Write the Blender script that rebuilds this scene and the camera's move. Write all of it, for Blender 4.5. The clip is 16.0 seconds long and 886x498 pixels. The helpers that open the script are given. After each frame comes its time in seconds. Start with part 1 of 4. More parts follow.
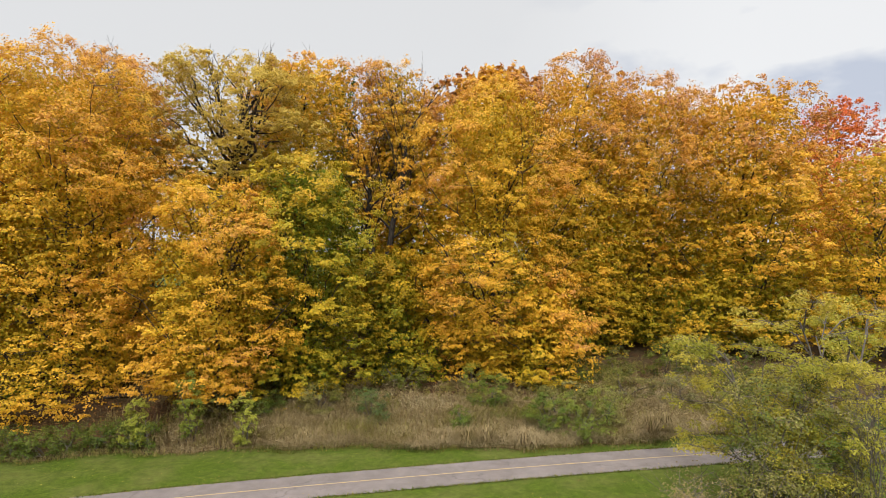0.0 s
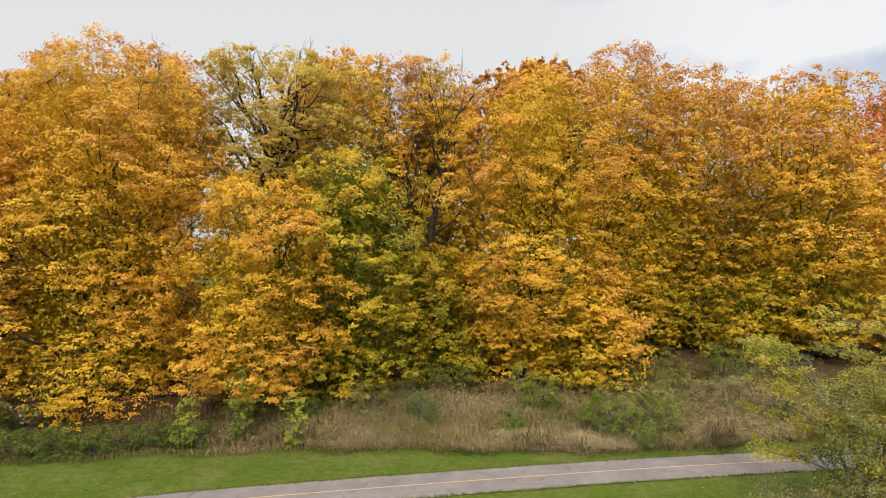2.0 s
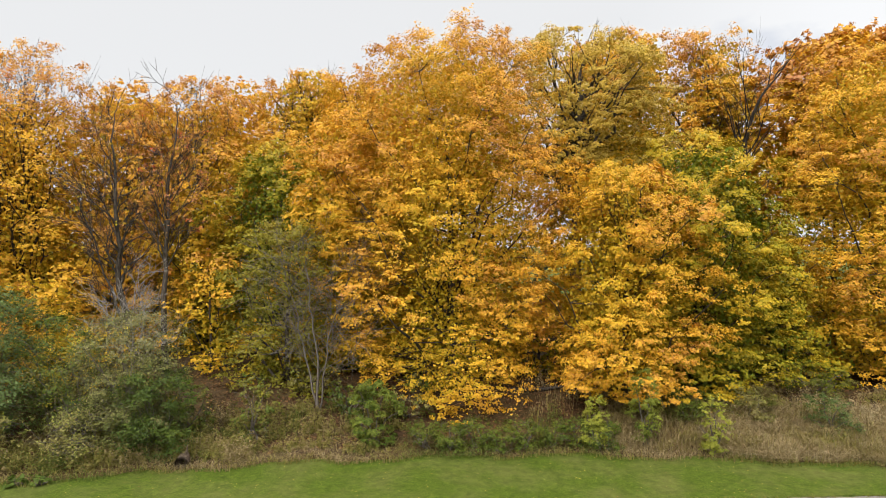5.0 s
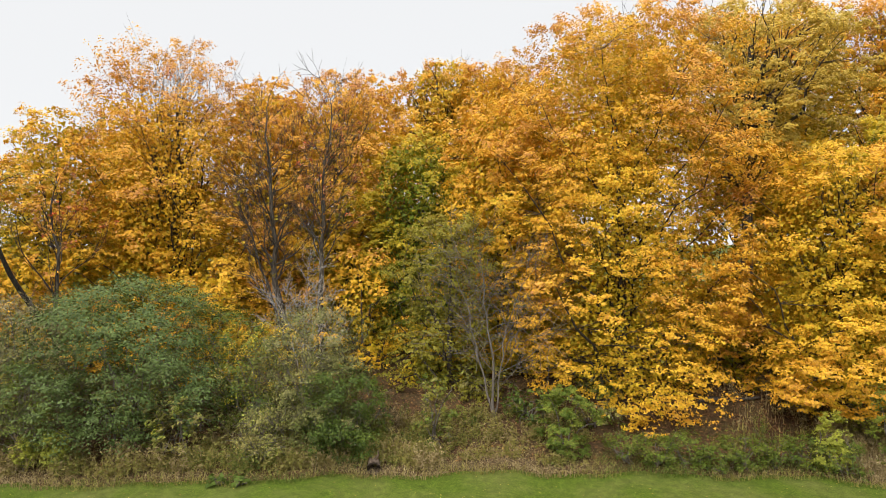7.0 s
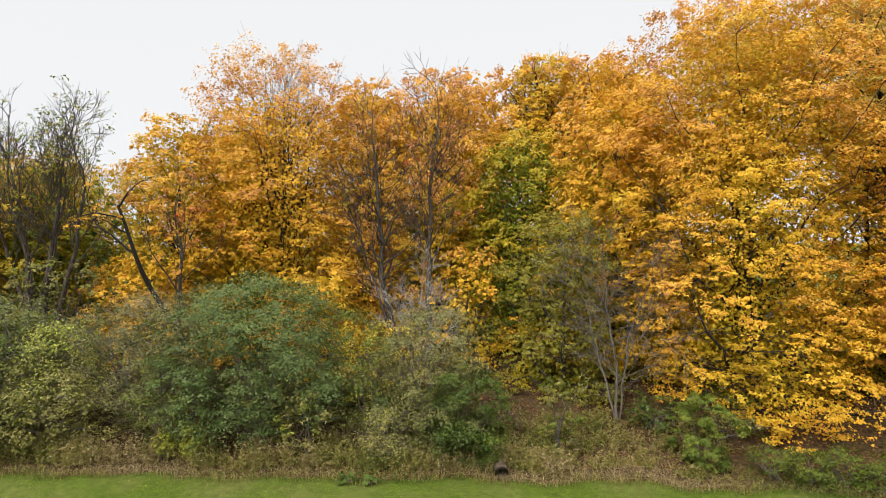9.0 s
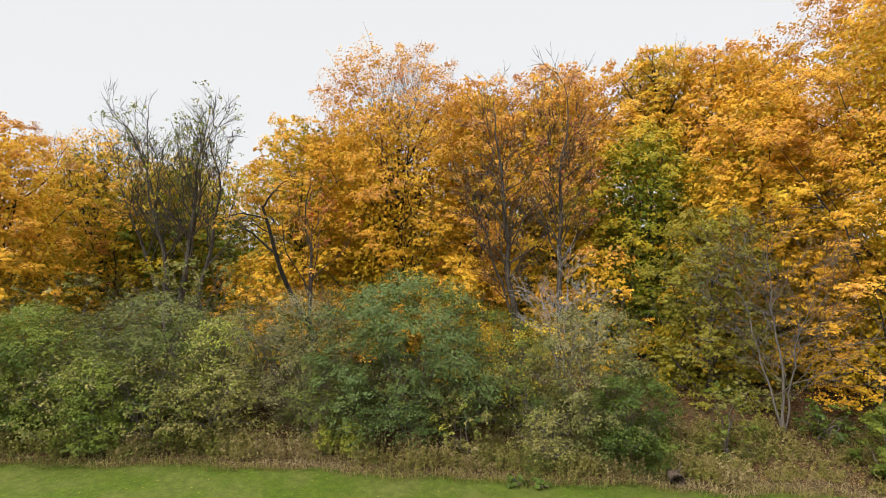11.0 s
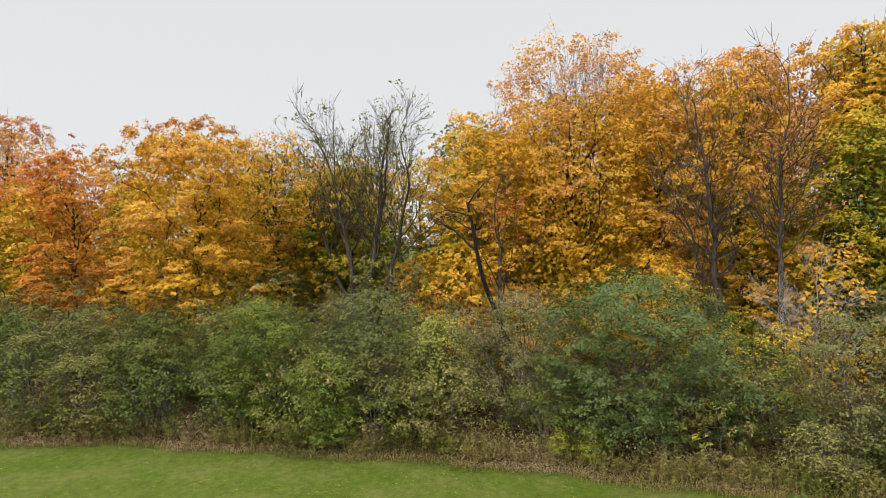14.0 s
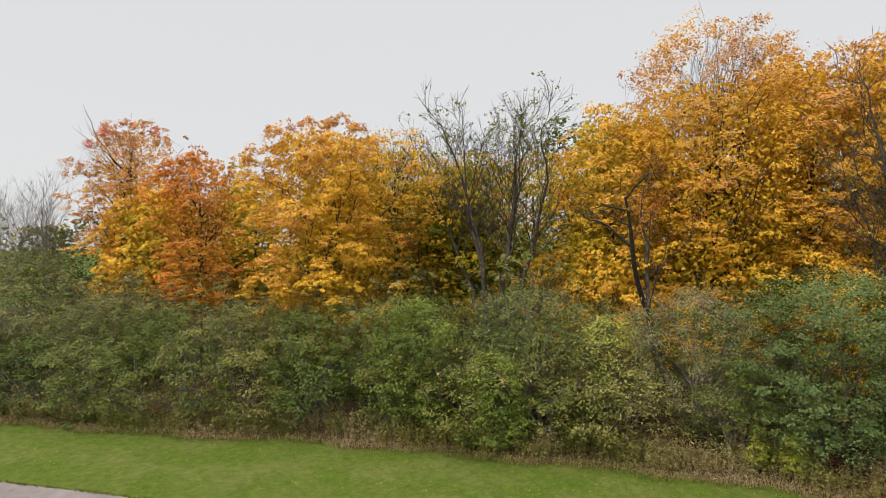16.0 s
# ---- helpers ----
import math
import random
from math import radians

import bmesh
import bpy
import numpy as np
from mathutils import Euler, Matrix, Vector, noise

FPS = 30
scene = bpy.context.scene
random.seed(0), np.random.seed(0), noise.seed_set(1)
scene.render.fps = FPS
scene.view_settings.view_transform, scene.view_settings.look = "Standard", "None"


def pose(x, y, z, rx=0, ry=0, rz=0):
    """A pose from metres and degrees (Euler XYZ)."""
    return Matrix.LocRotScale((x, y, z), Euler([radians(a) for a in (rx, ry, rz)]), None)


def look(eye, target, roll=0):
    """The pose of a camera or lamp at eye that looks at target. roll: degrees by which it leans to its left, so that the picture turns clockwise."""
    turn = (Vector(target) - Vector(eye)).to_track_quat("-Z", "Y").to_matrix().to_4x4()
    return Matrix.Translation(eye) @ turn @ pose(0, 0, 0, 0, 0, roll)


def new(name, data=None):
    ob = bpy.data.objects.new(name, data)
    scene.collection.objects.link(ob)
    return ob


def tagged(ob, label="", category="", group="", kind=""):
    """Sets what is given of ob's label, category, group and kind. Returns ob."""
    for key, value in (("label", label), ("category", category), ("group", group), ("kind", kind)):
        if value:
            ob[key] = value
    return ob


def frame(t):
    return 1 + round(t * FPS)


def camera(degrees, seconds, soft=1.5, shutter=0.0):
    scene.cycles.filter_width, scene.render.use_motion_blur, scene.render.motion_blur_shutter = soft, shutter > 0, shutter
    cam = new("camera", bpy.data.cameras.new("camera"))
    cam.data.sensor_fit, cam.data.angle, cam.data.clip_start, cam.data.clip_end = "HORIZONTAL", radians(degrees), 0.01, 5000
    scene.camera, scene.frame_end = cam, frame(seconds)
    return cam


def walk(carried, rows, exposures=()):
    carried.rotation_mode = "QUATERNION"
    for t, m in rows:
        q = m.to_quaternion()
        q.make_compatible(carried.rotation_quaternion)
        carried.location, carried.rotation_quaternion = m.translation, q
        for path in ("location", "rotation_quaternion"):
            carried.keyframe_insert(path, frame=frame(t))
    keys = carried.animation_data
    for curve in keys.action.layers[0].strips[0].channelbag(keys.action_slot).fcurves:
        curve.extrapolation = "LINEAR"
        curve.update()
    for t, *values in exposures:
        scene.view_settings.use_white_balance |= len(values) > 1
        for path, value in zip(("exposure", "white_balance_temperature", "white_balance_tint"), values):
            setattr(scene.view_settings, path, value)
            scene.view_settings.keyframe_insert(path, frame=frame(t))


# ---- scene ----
cam = camera(75.5, 16.0, soft=0.32)
METRES, EYE, TILT, LEAN, TURN = 50.0, 11.7, 0.0, 0.0, 0.0
ROWS = [
    (0.0, 0.0, 0.0, 0.0, 0.0, 0.0, -0.0),
    (0.5, 0.008, 0.0071, -0.0001, -0.02, -0.05, 0.01),
    (1.0, 0.0061, 0.0118, -0.0003, 0.01, -0.09, 0.02),
    (1.5, -0.0088, 0.0156, -0.0012, 0.66, -0.11, 0.03),
    (2.0, -0.0372, 0.0185, -0.0024, 2.19, -0.09, 0.06),
    (2.5, -0.0808, 0.0206, -0.0038, 3.94, -0.09, 0.08),
    (3.0, -0.1381, 0.0207, -0.0059, 5.93, -0.06, 0.16),
    (3.5, -0.1994, 0.0216, -0.009, 7.67, 0.03, 0.24),
    (4.0, -0.2636, 0.0234, -0.0087, 9.14, -0.15, 0.24),
    (4.5, -0.3282, 0.0247, -0.0108, 10.55, -0.16, 0.32),
    (5.0, -0.3924, 0.0258, -0.0105, 11.79, -0.36, 0.34),
    (7.5, -0.5436, 0.0442, -0.0157, 20.59, -0.45, 0.45),
    (8.0, -0.5541, 0.045, -0.0155, 22.2, -0.49, 0.48),
    (8.5, -0.5663, 0.0424, -0.0155, 23.77, -0.49, 0.51),
    (9.0, -0.5882, 0.0342, -0.0155, 25.56, -0.45, 0.52),
    (9.5, -0.6123, 0.0238, -0.0144, 27.04, -0.51, 0.56),
    (10.0, -0.6374, 0.013, -0.0136, 28.33, -0.52, 0.58),
    (12.5, -0.7562, -0.0403, -0.0138, 34.86, -0.58, 0.6),
    (13.0, -0.7786, -0.0522, -0.0142, 36.32, -0.54, 0.6),
    (13.5, -0.801, -0.0644, -0.0144, 37.81, -0.56, 0.63),
    (14.0, -0.826, -0.0785, -0.0143, 39.25, -0.57, 0.67),
    (14.5, -0.8517, -0.0943, -0.0132, 40.68, -0.67, 0.71),
    (15.0, -0.8781, -0.1109, -0.0127, 42.08, -0.72, 0.74),
    (15.5, -0.9046, -0.1281, -0.013, 43.49, -0.76, 0.77),
    (16.0, -0.9288, -0.1448, -0.0133, 44.85, -0.77, 0.79),
]
walk(cam, [(t, pose(0, 0, EYE, TILT, LEAN, TURN) @ pose(METRES * x, METRES * y, METRES * z, 90 + pitch, roll, yaw)) for t, x, y, z, yaw, pitch, roll in ROWS],
     exposures=[(0.0, 0.50), (4.0, 0.60), (7.5, 0.74), (10.0, 0.72), (12.5, 0.62), (14.5, 0.52), (16.0, 0.46)])


# ---- sky, sun, exposure ----
SUN_ELEV, SUN_ROT = radians(44), radians(190)
world = bpy.data.worlds.new("sky")
scene.world = world
world.use_nodes = True
wn, wl = world.node_tree.nodes, world.node_tree.links
wn.clear()
w_out = wn.new("ShaderNodeOutputWorld")
w_bg = wn.new("ShaderNodeBackground")
w_sky = wn.new("ShaderNodeTexSky")
w_sky.sky_type, w_sky.sun_disc, w_sky.sun_elevation, w_sky.sun_rotation = "NISHITA", False, SUN_ELEV, SUN_ROT
w_dim = wn.new("ShaderNodeMix")
w_dim.data_type, w_dim.blend_type = "RGBA", "MULTIPLY"
w_dim.inputs["Factor"].default_value = 1.0
w_dim.inputs["B"].default_value = (0.1, 0.1, 0.1, 1)
wl.new(w_sky.outputs[0], w_dim.inputs["A"])
w_tc = wn.new("ShaderNodeTexCoord")
w_map = wn.new("ShaderNodeMapping")
w_map.inputs["Scale"].default_value = (2.2, 2.2, 4.6)
w_map.inputs["Location"].default_value = (0.35, 0.1, 0.62)
wl.new(w_tc.outputs["Generated"], w_map.inputs["Vector"])
w_sepx = wn.new("ShaderNodeSeparateXYZ")
wl.new(w_tc.outputs["Generated"], w_sepx.inputs[0])
w_noise = wn.new("ShaderNodeTexNoise")
w_noise.inputs["Scale"].default_value, w_noise.inputs["Detail"].default_value, w_noise.inputs["Roughness"].default_value = 1.9, 5, 0.5
wl.new(w_map.outputs[0], w_noise.inputs["Vector"])
w_ramp = wn.new("ShaderNodeValToRGB")
w_ramp.color_ramp.elements[0].position, w_ramp.color_ramp.elements[0].color = 0.38, (0.41, 0.44, 0.51, 1)
w_ramp.color_ramp.elements[1].position, w_ramp.color_ramp.elements[1].color = 0.53, (0.64, 0.64, 0.64, 1)
wl.new(w_noise.outputs["Fac"], w_ramp.inputs["Fac"])
# an overcast sky brightens towards its zenith
w_sep = wn.new("ShaderNodeSeparateXYZ")
wl.new(w_tc.outputs["Generated"], w_sep.inputs[0])
w_zen = wn.new("ShaderNodeMapRange")
w_zen.interpolation_type = "SMOOTHSTEP"
w_zen.inputs["From Min"].default_value, w_zen.inputs["From Max"].default_value = 0.42, 1.0
w_zen.inputs["To Min"].default_value, w_zen.inputs["To Max"].default_value = 1.0, 3.6
wl.new(w_sep.outputs["Z"], w_zen.inputs["Value"])
w_mul = wn.new("ShaderNodeVectorMath")
w_mul.operation = "SCALE"
# the cloud deck is thinner and more broken towards the east
w_east = wn.new("ShaderNodeMapRange")
w_east.interpolation_type = "SMOOTHSTEP"
w_east.inputs["From Min"].default_value, w_east.inputs["From Max"].default_value = 0.05, 0.45
wl.new(w_sepx.outputs["X"], w_east.inputs["Value"])
w_deck = wn.new("ShaderNodeMix")
w_deck.data_type = "RGBA"
w_deck.inputs["A"].default_value = (0.56, 0.56, 0.56, 1)
wl.new(w_east.outputs[0], w_deck.inputs["Factor"])
wl.new(w_ramp.outputs[0], w_deck.inputs["B"])
wl.new(w_deck.outputs["Result"], w_mul.inputs[0])
wl.new(w_zen.outputs[0], w_mul.inputs["Scale"])
w_mix = wn.new("ShaderNodeMix")
w_mix.data_type = "RGBA"
w_mix.inputs["Factor"].default_value = 0.93
wl.new(w_dim.outputs["Result"], w_mix.inputs["A"])
wl.new(w_mul.outputs[0], w_mix.inputs["B"])
wl.new(w_mix.outputs["Result"], w_bg.inputs["Color"])
w_bg.inputs["Strength"].default_value = 1.0
wl.new(w_bg.outputs[0], w_out.inputs["Surface"])

sun = new("sun", bpy.data.lights.new("sun", "SUN"))
sun.data.energy, sun.data.angle, sun.data.color = 1.6, radians(14), (1.0, 0.95, 0.87)
# the veiled sun stands behind the camera's shoulder
sun.matrix_world = look((0, 0, 54), (9, 51, 4))

# ---- materials ----


def material(name):
    m = bpy.data.materials.new(name)
    m.use_nodes = True
    n, l = m.node_tree.nodes, m.node_tree.links
    n.clear()
    out = n.new("ShaderNodeOutputMaterial")
    return m, n, l, out


def ramp(n, stops):
    r = n.new("ShaderNodeValToRGB")
    e = r.color_ramp.elements
    while len(e) < len(stops):
        e.new(0.5)
    for el, (p, c) in zip(e, stops):
        el.position, el.color = p, (*c, 1)
    return r


def noise_tex(n, l, scale, detail=4, rough=0.55, coord="Object"):
    tc = n.new("ShaderNodeTexCoord")
    t = n.new("ShaderNodeTexNoise")
    t.inputs["Scale"].default_value, t.inputs["Detail"].default_value, t.inputs["Roughness"].default_value = scale, detail, rough
    l.new(tc.outputs[coord], t.inputs["Vector"])
    return t


def leaf_material(name, stops, translucent=0.20, spread=0.10, value=0.26, gloss=0.15):
    """Leaves: 'turn' says how far each one has turned; every leaf varies a little."""
    m, n, l, out = material(name)
    at = n.new("ShaderNodeAttribute")
    at.attribute_name = "turn"
    geo = n.new("ShaderNodeNewGeometry")
    jit = n.new("ShaderNodeMath")
    jit.operation = "MULTIPLY_ADD"
    jit.inputs[1].default_value, jit.inputs[2].default_value = spread, -spread / 2
    l.new(geo.outputs["Random Per Island"], jit.inputs[0])
    add = n.new("ShaderNodeMath")
    add.operation = "ADD"
    l.new(at.outputs["Fac"], add.inputs[0])
    l.new(jit.outputs[0], add.inputs[1])
    r = ramp(n, stops)
    l.new(add.outputs[0], r.inputs["Fac"])
    frac = n.new("ShaderNodeMath")
    frac.operation = "FRACT"
    big = n.new("ShaderNodeMath")
    big.operation = "MULTIPLY"
    big.inputs[1].default_value = 37.0
    l.new(geo.outputs["Random Per Island"], big.inputs[0])
    l.new(big.outputs[0], frac.inputs[0])
    val = n.new("ShaderNodeMapRange")
    val.inputs["To Min"].default_value, val.inputs["To Max"].default_value = 1 - value, 1 + value * 0.6
    l.new(frac.outputs[0], val.inputs["Value"])
    hsv = n.new("ShaderNodeHueSaturation")
    l.new(val.outputs[0], hsv.inputs["Value"])
    l.new(r.outputs[0], hsv.inputs["Color"])
    p = n.new("ShaderNodeBsdfPrincipled")
    p.inputs["Roughness"].default_value = 0.5
    p.inputs["Specular IOR Level"].default_value = gloss
    l.new(hsv.outputs[0], p.inputs["Base Color"])
    tr = n.new("ShaderNodeBsdfTranslucent")
    l.new(hsv.outputs[0], tr.inputs["Color"])
    mx = n.new("ShaderNodeMixShader")
    mx.inputs[0].default_value = translucent
    l.new(p.outputs[0], mx.inputs[1])
    l.new(tr.outputs[0], mx.inputs[2])
    l.new(mx.outputs[0], out.inputs["Surface"])
    return m


def bark_material(name, a, b):
    m, n, l, out = material(name)
    tc = n.new("ShaderNodeTexCoord")
    mp = n.new("ShaderNodeMapping")
    mp.inputs["Scale"].default_value = (9, 9, 1.6)
    l.new(tc.outputs["Object"], mp.inputs["Vector"])
    t = n.new("ShaderNodeTexNoise")
    t.inputs["Scale"].default_value, t.inputs["Detail"].default_value = 1.5, 6
    l.new(mp.outputs[0], t.inputs["Vector"])
    r = ramp(n, [(0.35, a), (0.65, b)])
    l.new(t.outputs["Fac"], r.inputs["Fac"])
    p = n.new("ShaderNodeBsdfPrincipled")
    p.inputs["Roughness"].default_value = 0.9
    p.inputs["Specular IOR Level"].default_value = 0.15
    bp = n.new("ShaderNodeBump")
    bp.inputs["Strength"].default_value, bp.inputs["Distance"].default_value = 0.8, 0.03
    l.new(t.outputs["Fac"], bp.inputs["Height"])
    l.new(bp.outputs[0], p.inputs["Normal"])
    l.new(r.outputs[0], p.inputs["Base Color"])
    l.new(p.outputs[0], out.inputs["Surface"])
    return m


def ground_material(name, fine, stops, patch_scale, patch, bump=0.5, rough=0.95, dist=0.04, mid=2.5, mottle=0.26):
    """Two scales: fine grain through the ramp 'stops', and large patches towards the colour 'patch'."""
    m, n, l, out = material(name)
    t = noise_tex(n, l, fine, 8, 0.7)
    r = ramp(n, stops)
    l.new(t.outputs["Fac"], r.inputs["Fac"])
    b = noise_tex(n, l, patch_scale, 4, 0.6)
    br = ramp(n, [(0.42, (0, 0, 0)), (0.68, (1, 1, 1))])
    l.new(b.outputs["Fac"], br.inputs["Fac"])
    mx = n.new("ShaderNodeMix")
    mx.data_type = "RGBA"
    l.new(br.outputs[0], mx.inputs["Factor"])
    l.new(r.outputs[0], mx.inputs["A"])
    pm = n.new("ShaderNodeMix")
    pm.data_type, pm.blend_type = "RGBA", "MIX"
    pm.inputs["Factor"].default_value = 0.55
    pm.inputs["B"].default_value = (*patch, 1)
    l.new(r.outputs[0], pm.inputs["A"])
    l.new(pm.outputs["Result"], mx.inputs["B"])
    md = noise_tex(n, l, mid, 6, 0.65)
    mr = n.new("ShaderNodeMapRange")
    mr.inputs["From Min"].default_value, mr.inputs["From Max"].default_value = 0.3, 0.7
    mr.inputs["To Min"].default_value, mr.inputs["To Max"].default_value = 1 - mottle, 1 + mottle
    l.new(md.outputs["Fac"], mr.inputs["Value"])
    hv = n.new("ShaderNodeHueSaturation")
    l.new(mr.outputs[0], hv.inputs["Value"])
    l.new(mx.outputs["Result"], hv.inputs["Color"])
    p = n.new("ShaderNodeBsdfPrincipled")
    p.inputs["Roughness"].default_value = rough
    p.inputs["Specular IOR Level"].default_value = 0.15
    l.new(hv.outputs[0], p.inputs["Base Color"])
    bp = n.new("ShaderNodeBump")
    bp.inputs["Strength"].default_value, bp.inputs["Distance"].default_value = bump, dist
    l.new(t.outputs["Fac"], bp.inputs["Height"])
    l.new(bp.outputs[0], p.inputs["Normal"])
    l.new(p.outputs[0], out.inputs["Surface"])
    return m


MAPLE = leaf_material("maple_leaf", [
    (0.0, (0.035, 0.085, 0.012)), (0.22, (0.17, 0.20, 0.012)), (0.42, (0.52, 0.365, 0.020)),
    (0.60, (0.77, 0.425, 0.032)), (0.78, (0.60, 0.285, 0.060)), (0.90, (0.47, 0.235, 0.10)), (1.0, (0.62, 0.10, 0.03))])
FLAME = leaf_material("flame_leaf", [(0.0, (0.55, 0.30, 0.03)), (0.5, (0.68, 0.235, 0.03)), (1.0, (0.62, 0.10, 0.035))])
PALE = leaf_material("pale_leaf", [(0.0, (0.24, 0.22, 0.025)), (0.5, (0.50, 0.385, 0.065)), (1.0, (0.64, 0.44, 0.07))], 0.32)
SHRUB = leaf_material("shrub_leaf", [
    (0.0, (0.056, 0.090, 0.012)), (0.2, (0.104, 0.138, 0.012)), (0.42, (0.148, 0.142, 0.020)),
    (0.6, (0.26, 0.215, 0.070)), (0.75, (0.25, 0.28, 0.04)), (0.88, (0.40, 0.42, 0.05)), (1.0, (0.68, 0.45, 0.03))], 0.15, value=0.54, gloss=0.20)
ASH = leaf_material("ash_leaf", [(0.0, (0.20, 0.24, 0.03)), (0.5, (0.44, 0.39, 0.05)), (1.0, (0.62, 0.48, 0.08))], 0.4)
GREEN = leaf_material("fresh_leaf", [(0.0, (0.075, 0.118, 0.02)), (0.4, (0.13, 0.185, 0.03)), (1.0, (0.48, 0.47, 0.07))], 0.4)
DRY = leaf_material("dry_stalk", [
    (0.0, (0.09, 0.13, 0.022)), (0.25, (0.25, 0.22, 0.05)), (0.5, (0.26, 0.19, 0.09)),
    (0.75, (0.38, 0.29, 0.15)), (1.0, (0.52, 0.43, 0.25))], 0.15)
LITTER = leaf_material("fallen_leaf", [(0.0, (0.10, 0.05, 0.025)), (0.5, (0.22, 0.11, 0.04)), (1.0, (0.60, 0.45, 0.08))], 0.05)
GREYLEAF = leaf_material("grey_leaf", [(0.0, (0.115, 0.142, 0.026)), (0.5, (0.205, 0.195, 0.062)), (1.0, (0.300, 0.235, 0.14))], 0.2, value=0.52, gloss=0.16)
TEAL = leaf_material("teal_leaf", [(0.0, (0.104, 0.150, 0.036)), (0.5, (0.165, 0.195, 0.046)), (1.0, (0.21, 0.2, 0.05))], 0.25, value=0.50, gloss=0.24)
BARK = bark_material("bark", (0.035, 0.028, 0.022), (0.11, 0.09, 0.07))
BARK_DARK = bark_material("dark_bark", (0.020, 0.016, 0.013), (0.062, 0.052, 0.042))
BARK_GREY = bark_material("bark_grey", (0.045, 0.038, 0.032), (0.125, 0.105, 0.09))
PALEBARK = bark_material("bleached_wood", (0.20, 0.18, 0.16), (0.42, 0.39, 0.35))
TWIG = bark_material("twig_bark", (0.10, 0.085, 0.07), (0.20, 0.17, 0.145))
LAWN = ground_material("lawn_grass", 16.0, [(0.36, (0.024, 0.046, 0.003)), (0.5, (0.062, 0.094, 0.007)), (0.64, (0.118, 0.145, 0.018))], 0.35, (0.13, 0.125, 0.036))
FLOOR = ground_material("leaf_litter", 6.0, [(0.3, (0.020, 0.013, 0.008)), (0.5, (0.072, 0.041, 0.020)), (0.7, (0.15, 0.082, 0.034))], 0.6, (0.09, 0.075, 0.03), 0.8)
def crack(m, scale, width, dark):
    """Thin irregular cracks in an existing ground material."""
    n, l = m.node_tree.nodes, m.node_tree.links
    tc = n.new("ShaderNodeTexCoord")
    wob = n.new("ShaderNodeTexNoise")
    wob.inputs["Scale"].default_value = 1.3
    l.new(tc.outputs["Object"], wob.inputs["Vector"])
    mixv = n.new("ShaderNodeVectorMath")
    mixv.operation = "MULTIPLY_ADD"
    mixv.inputs[1].default_value = (1.6, 1.6, 0)
    l.new(wob.outputs["Color"], mixv.inputs[0])
    l.new(tc.outputs["Object"], mixv.inputs[2])
    v = n.new("ShaderNodeTexVoronoi")
    v.feature = "DISTANCE_TO_EDGE"
    v.inputs["Scale"].default_value = scale
    l.new(mixv.outputs[0], v.inputs["Vector"])
    r = ramp(n, [(0.0, (dark, dark, dark)), (width, (1, 1, 1))])
    l.new(v.outputs["Distance"], r.inputs["Fac"])
    bsdf = next(k for k in n if k.type == "BSDF_PRINCIPLED")
    src = bsdf.inputs["Base Color"].links[0].from_socket
    mul = n.new("ShaderNodeMix")
    mul.data_type, mul.blend_type = "RGBA", "MULTIPLY"
    mul.inputs["Factor"].default_value = 1.0
    l.new(src, mul.inputs["A"])
    l.new(r.outputs[0], mul.inputs["B"])
    l.new(mul.outputs["Result"], bsdf.inputs["Base Color"])
    return m


ASPHALT = ground_material("asphalt", 30.0, [(0.3, (0.125, 0.104, 0.096)), (0.5, (0.18, 0.153, 0.141)), (0.7, (0.25, 0.215, 0.198))], 0.5, (0.26, 0.225, 0.21), 0.3, 0.9, 0.01, 1.2, 0.14)
crack(ASPHALT, 0.22, 0.005, 0.68)
PAINT = ground_material("yellow_paint", 12.0, [(0.38, (0.28, 0.23, 0.17)), (0.5, (0.50, 0.34, 0.15)), (0.7, (0.58, 0.41, 0.18))], 1.5, (0.36, 0.30, 0.20), 0.2, 0.8, 0.01, 3.0, 0.1)
WOOD = bark_material("rotten_wood", (0.05, 0.035, 0.025), (0.19, 0.14, 0.10))

# ---- mesh helpers ----


class Geo:
    """Gathers faces of k corners from numpy arrays."""

    def __init__(self, k=4):
        self.k = k
        self.v, self.f, self.a, self.n = [], [], [], 0

    def add(self, v, f, a=0.5):
        v = np.asarray(v, float).reshape(-1, 3)
        f = np.asarray(f, int).reshape(-1, self.k)
        self.v.append(v)
        self.f.append(f + self.n)
        self.a.append(np.broadcast_to(np.asarray(a, float), (len(f),)))
        self.n += len(v)

    def mesh(self, name, mat, smooth=False, turn=False):
        v, f = np.concatenate(self.v), np.concatenate(self.f)
        me = bpy.data.meshes.new(name)
        me.vertices.add(len(v))
        me.vertices.foreach_set("co", v.ravel())
        me.loops.add(f.size)
        me.loops.foreach_set("vertex_index", f.ravel())
        me.polygons.add(len(f))
        me.polygons.foreach_set("loop_start", np.arange(0, f.size, self.k))
        me.polygons.foreach_set("loop_total", np.full(len(f), self.k))
        if smooth:
            me.polygons.foreach_set("use_smooth", np.ones(len(f), bool))
        if turn:
            at = me.attributes.new("turn", "FLOAT", "FACE")
            at.data.foreach_set("value", np.concatenate(self.a).astype(np.float32))
        me.update(calc_edges=True)
        me.materials.append(mat)
        return me


def part(name, geo, mat, parent, label="", smooth=False, turn=False):
    ob = new(name, geo.mesh(name, mat, smooth, turn))
    ob.parent = parent
    if label:
        tagged(ob, label)
    return ob


def thing(name, x, y, z, label, category, group=""):
    ob = new(name)
    ob.empty_display_size = 0.3
    ob.location = (x, y, z)
    return tagged(ob, label, category, group)


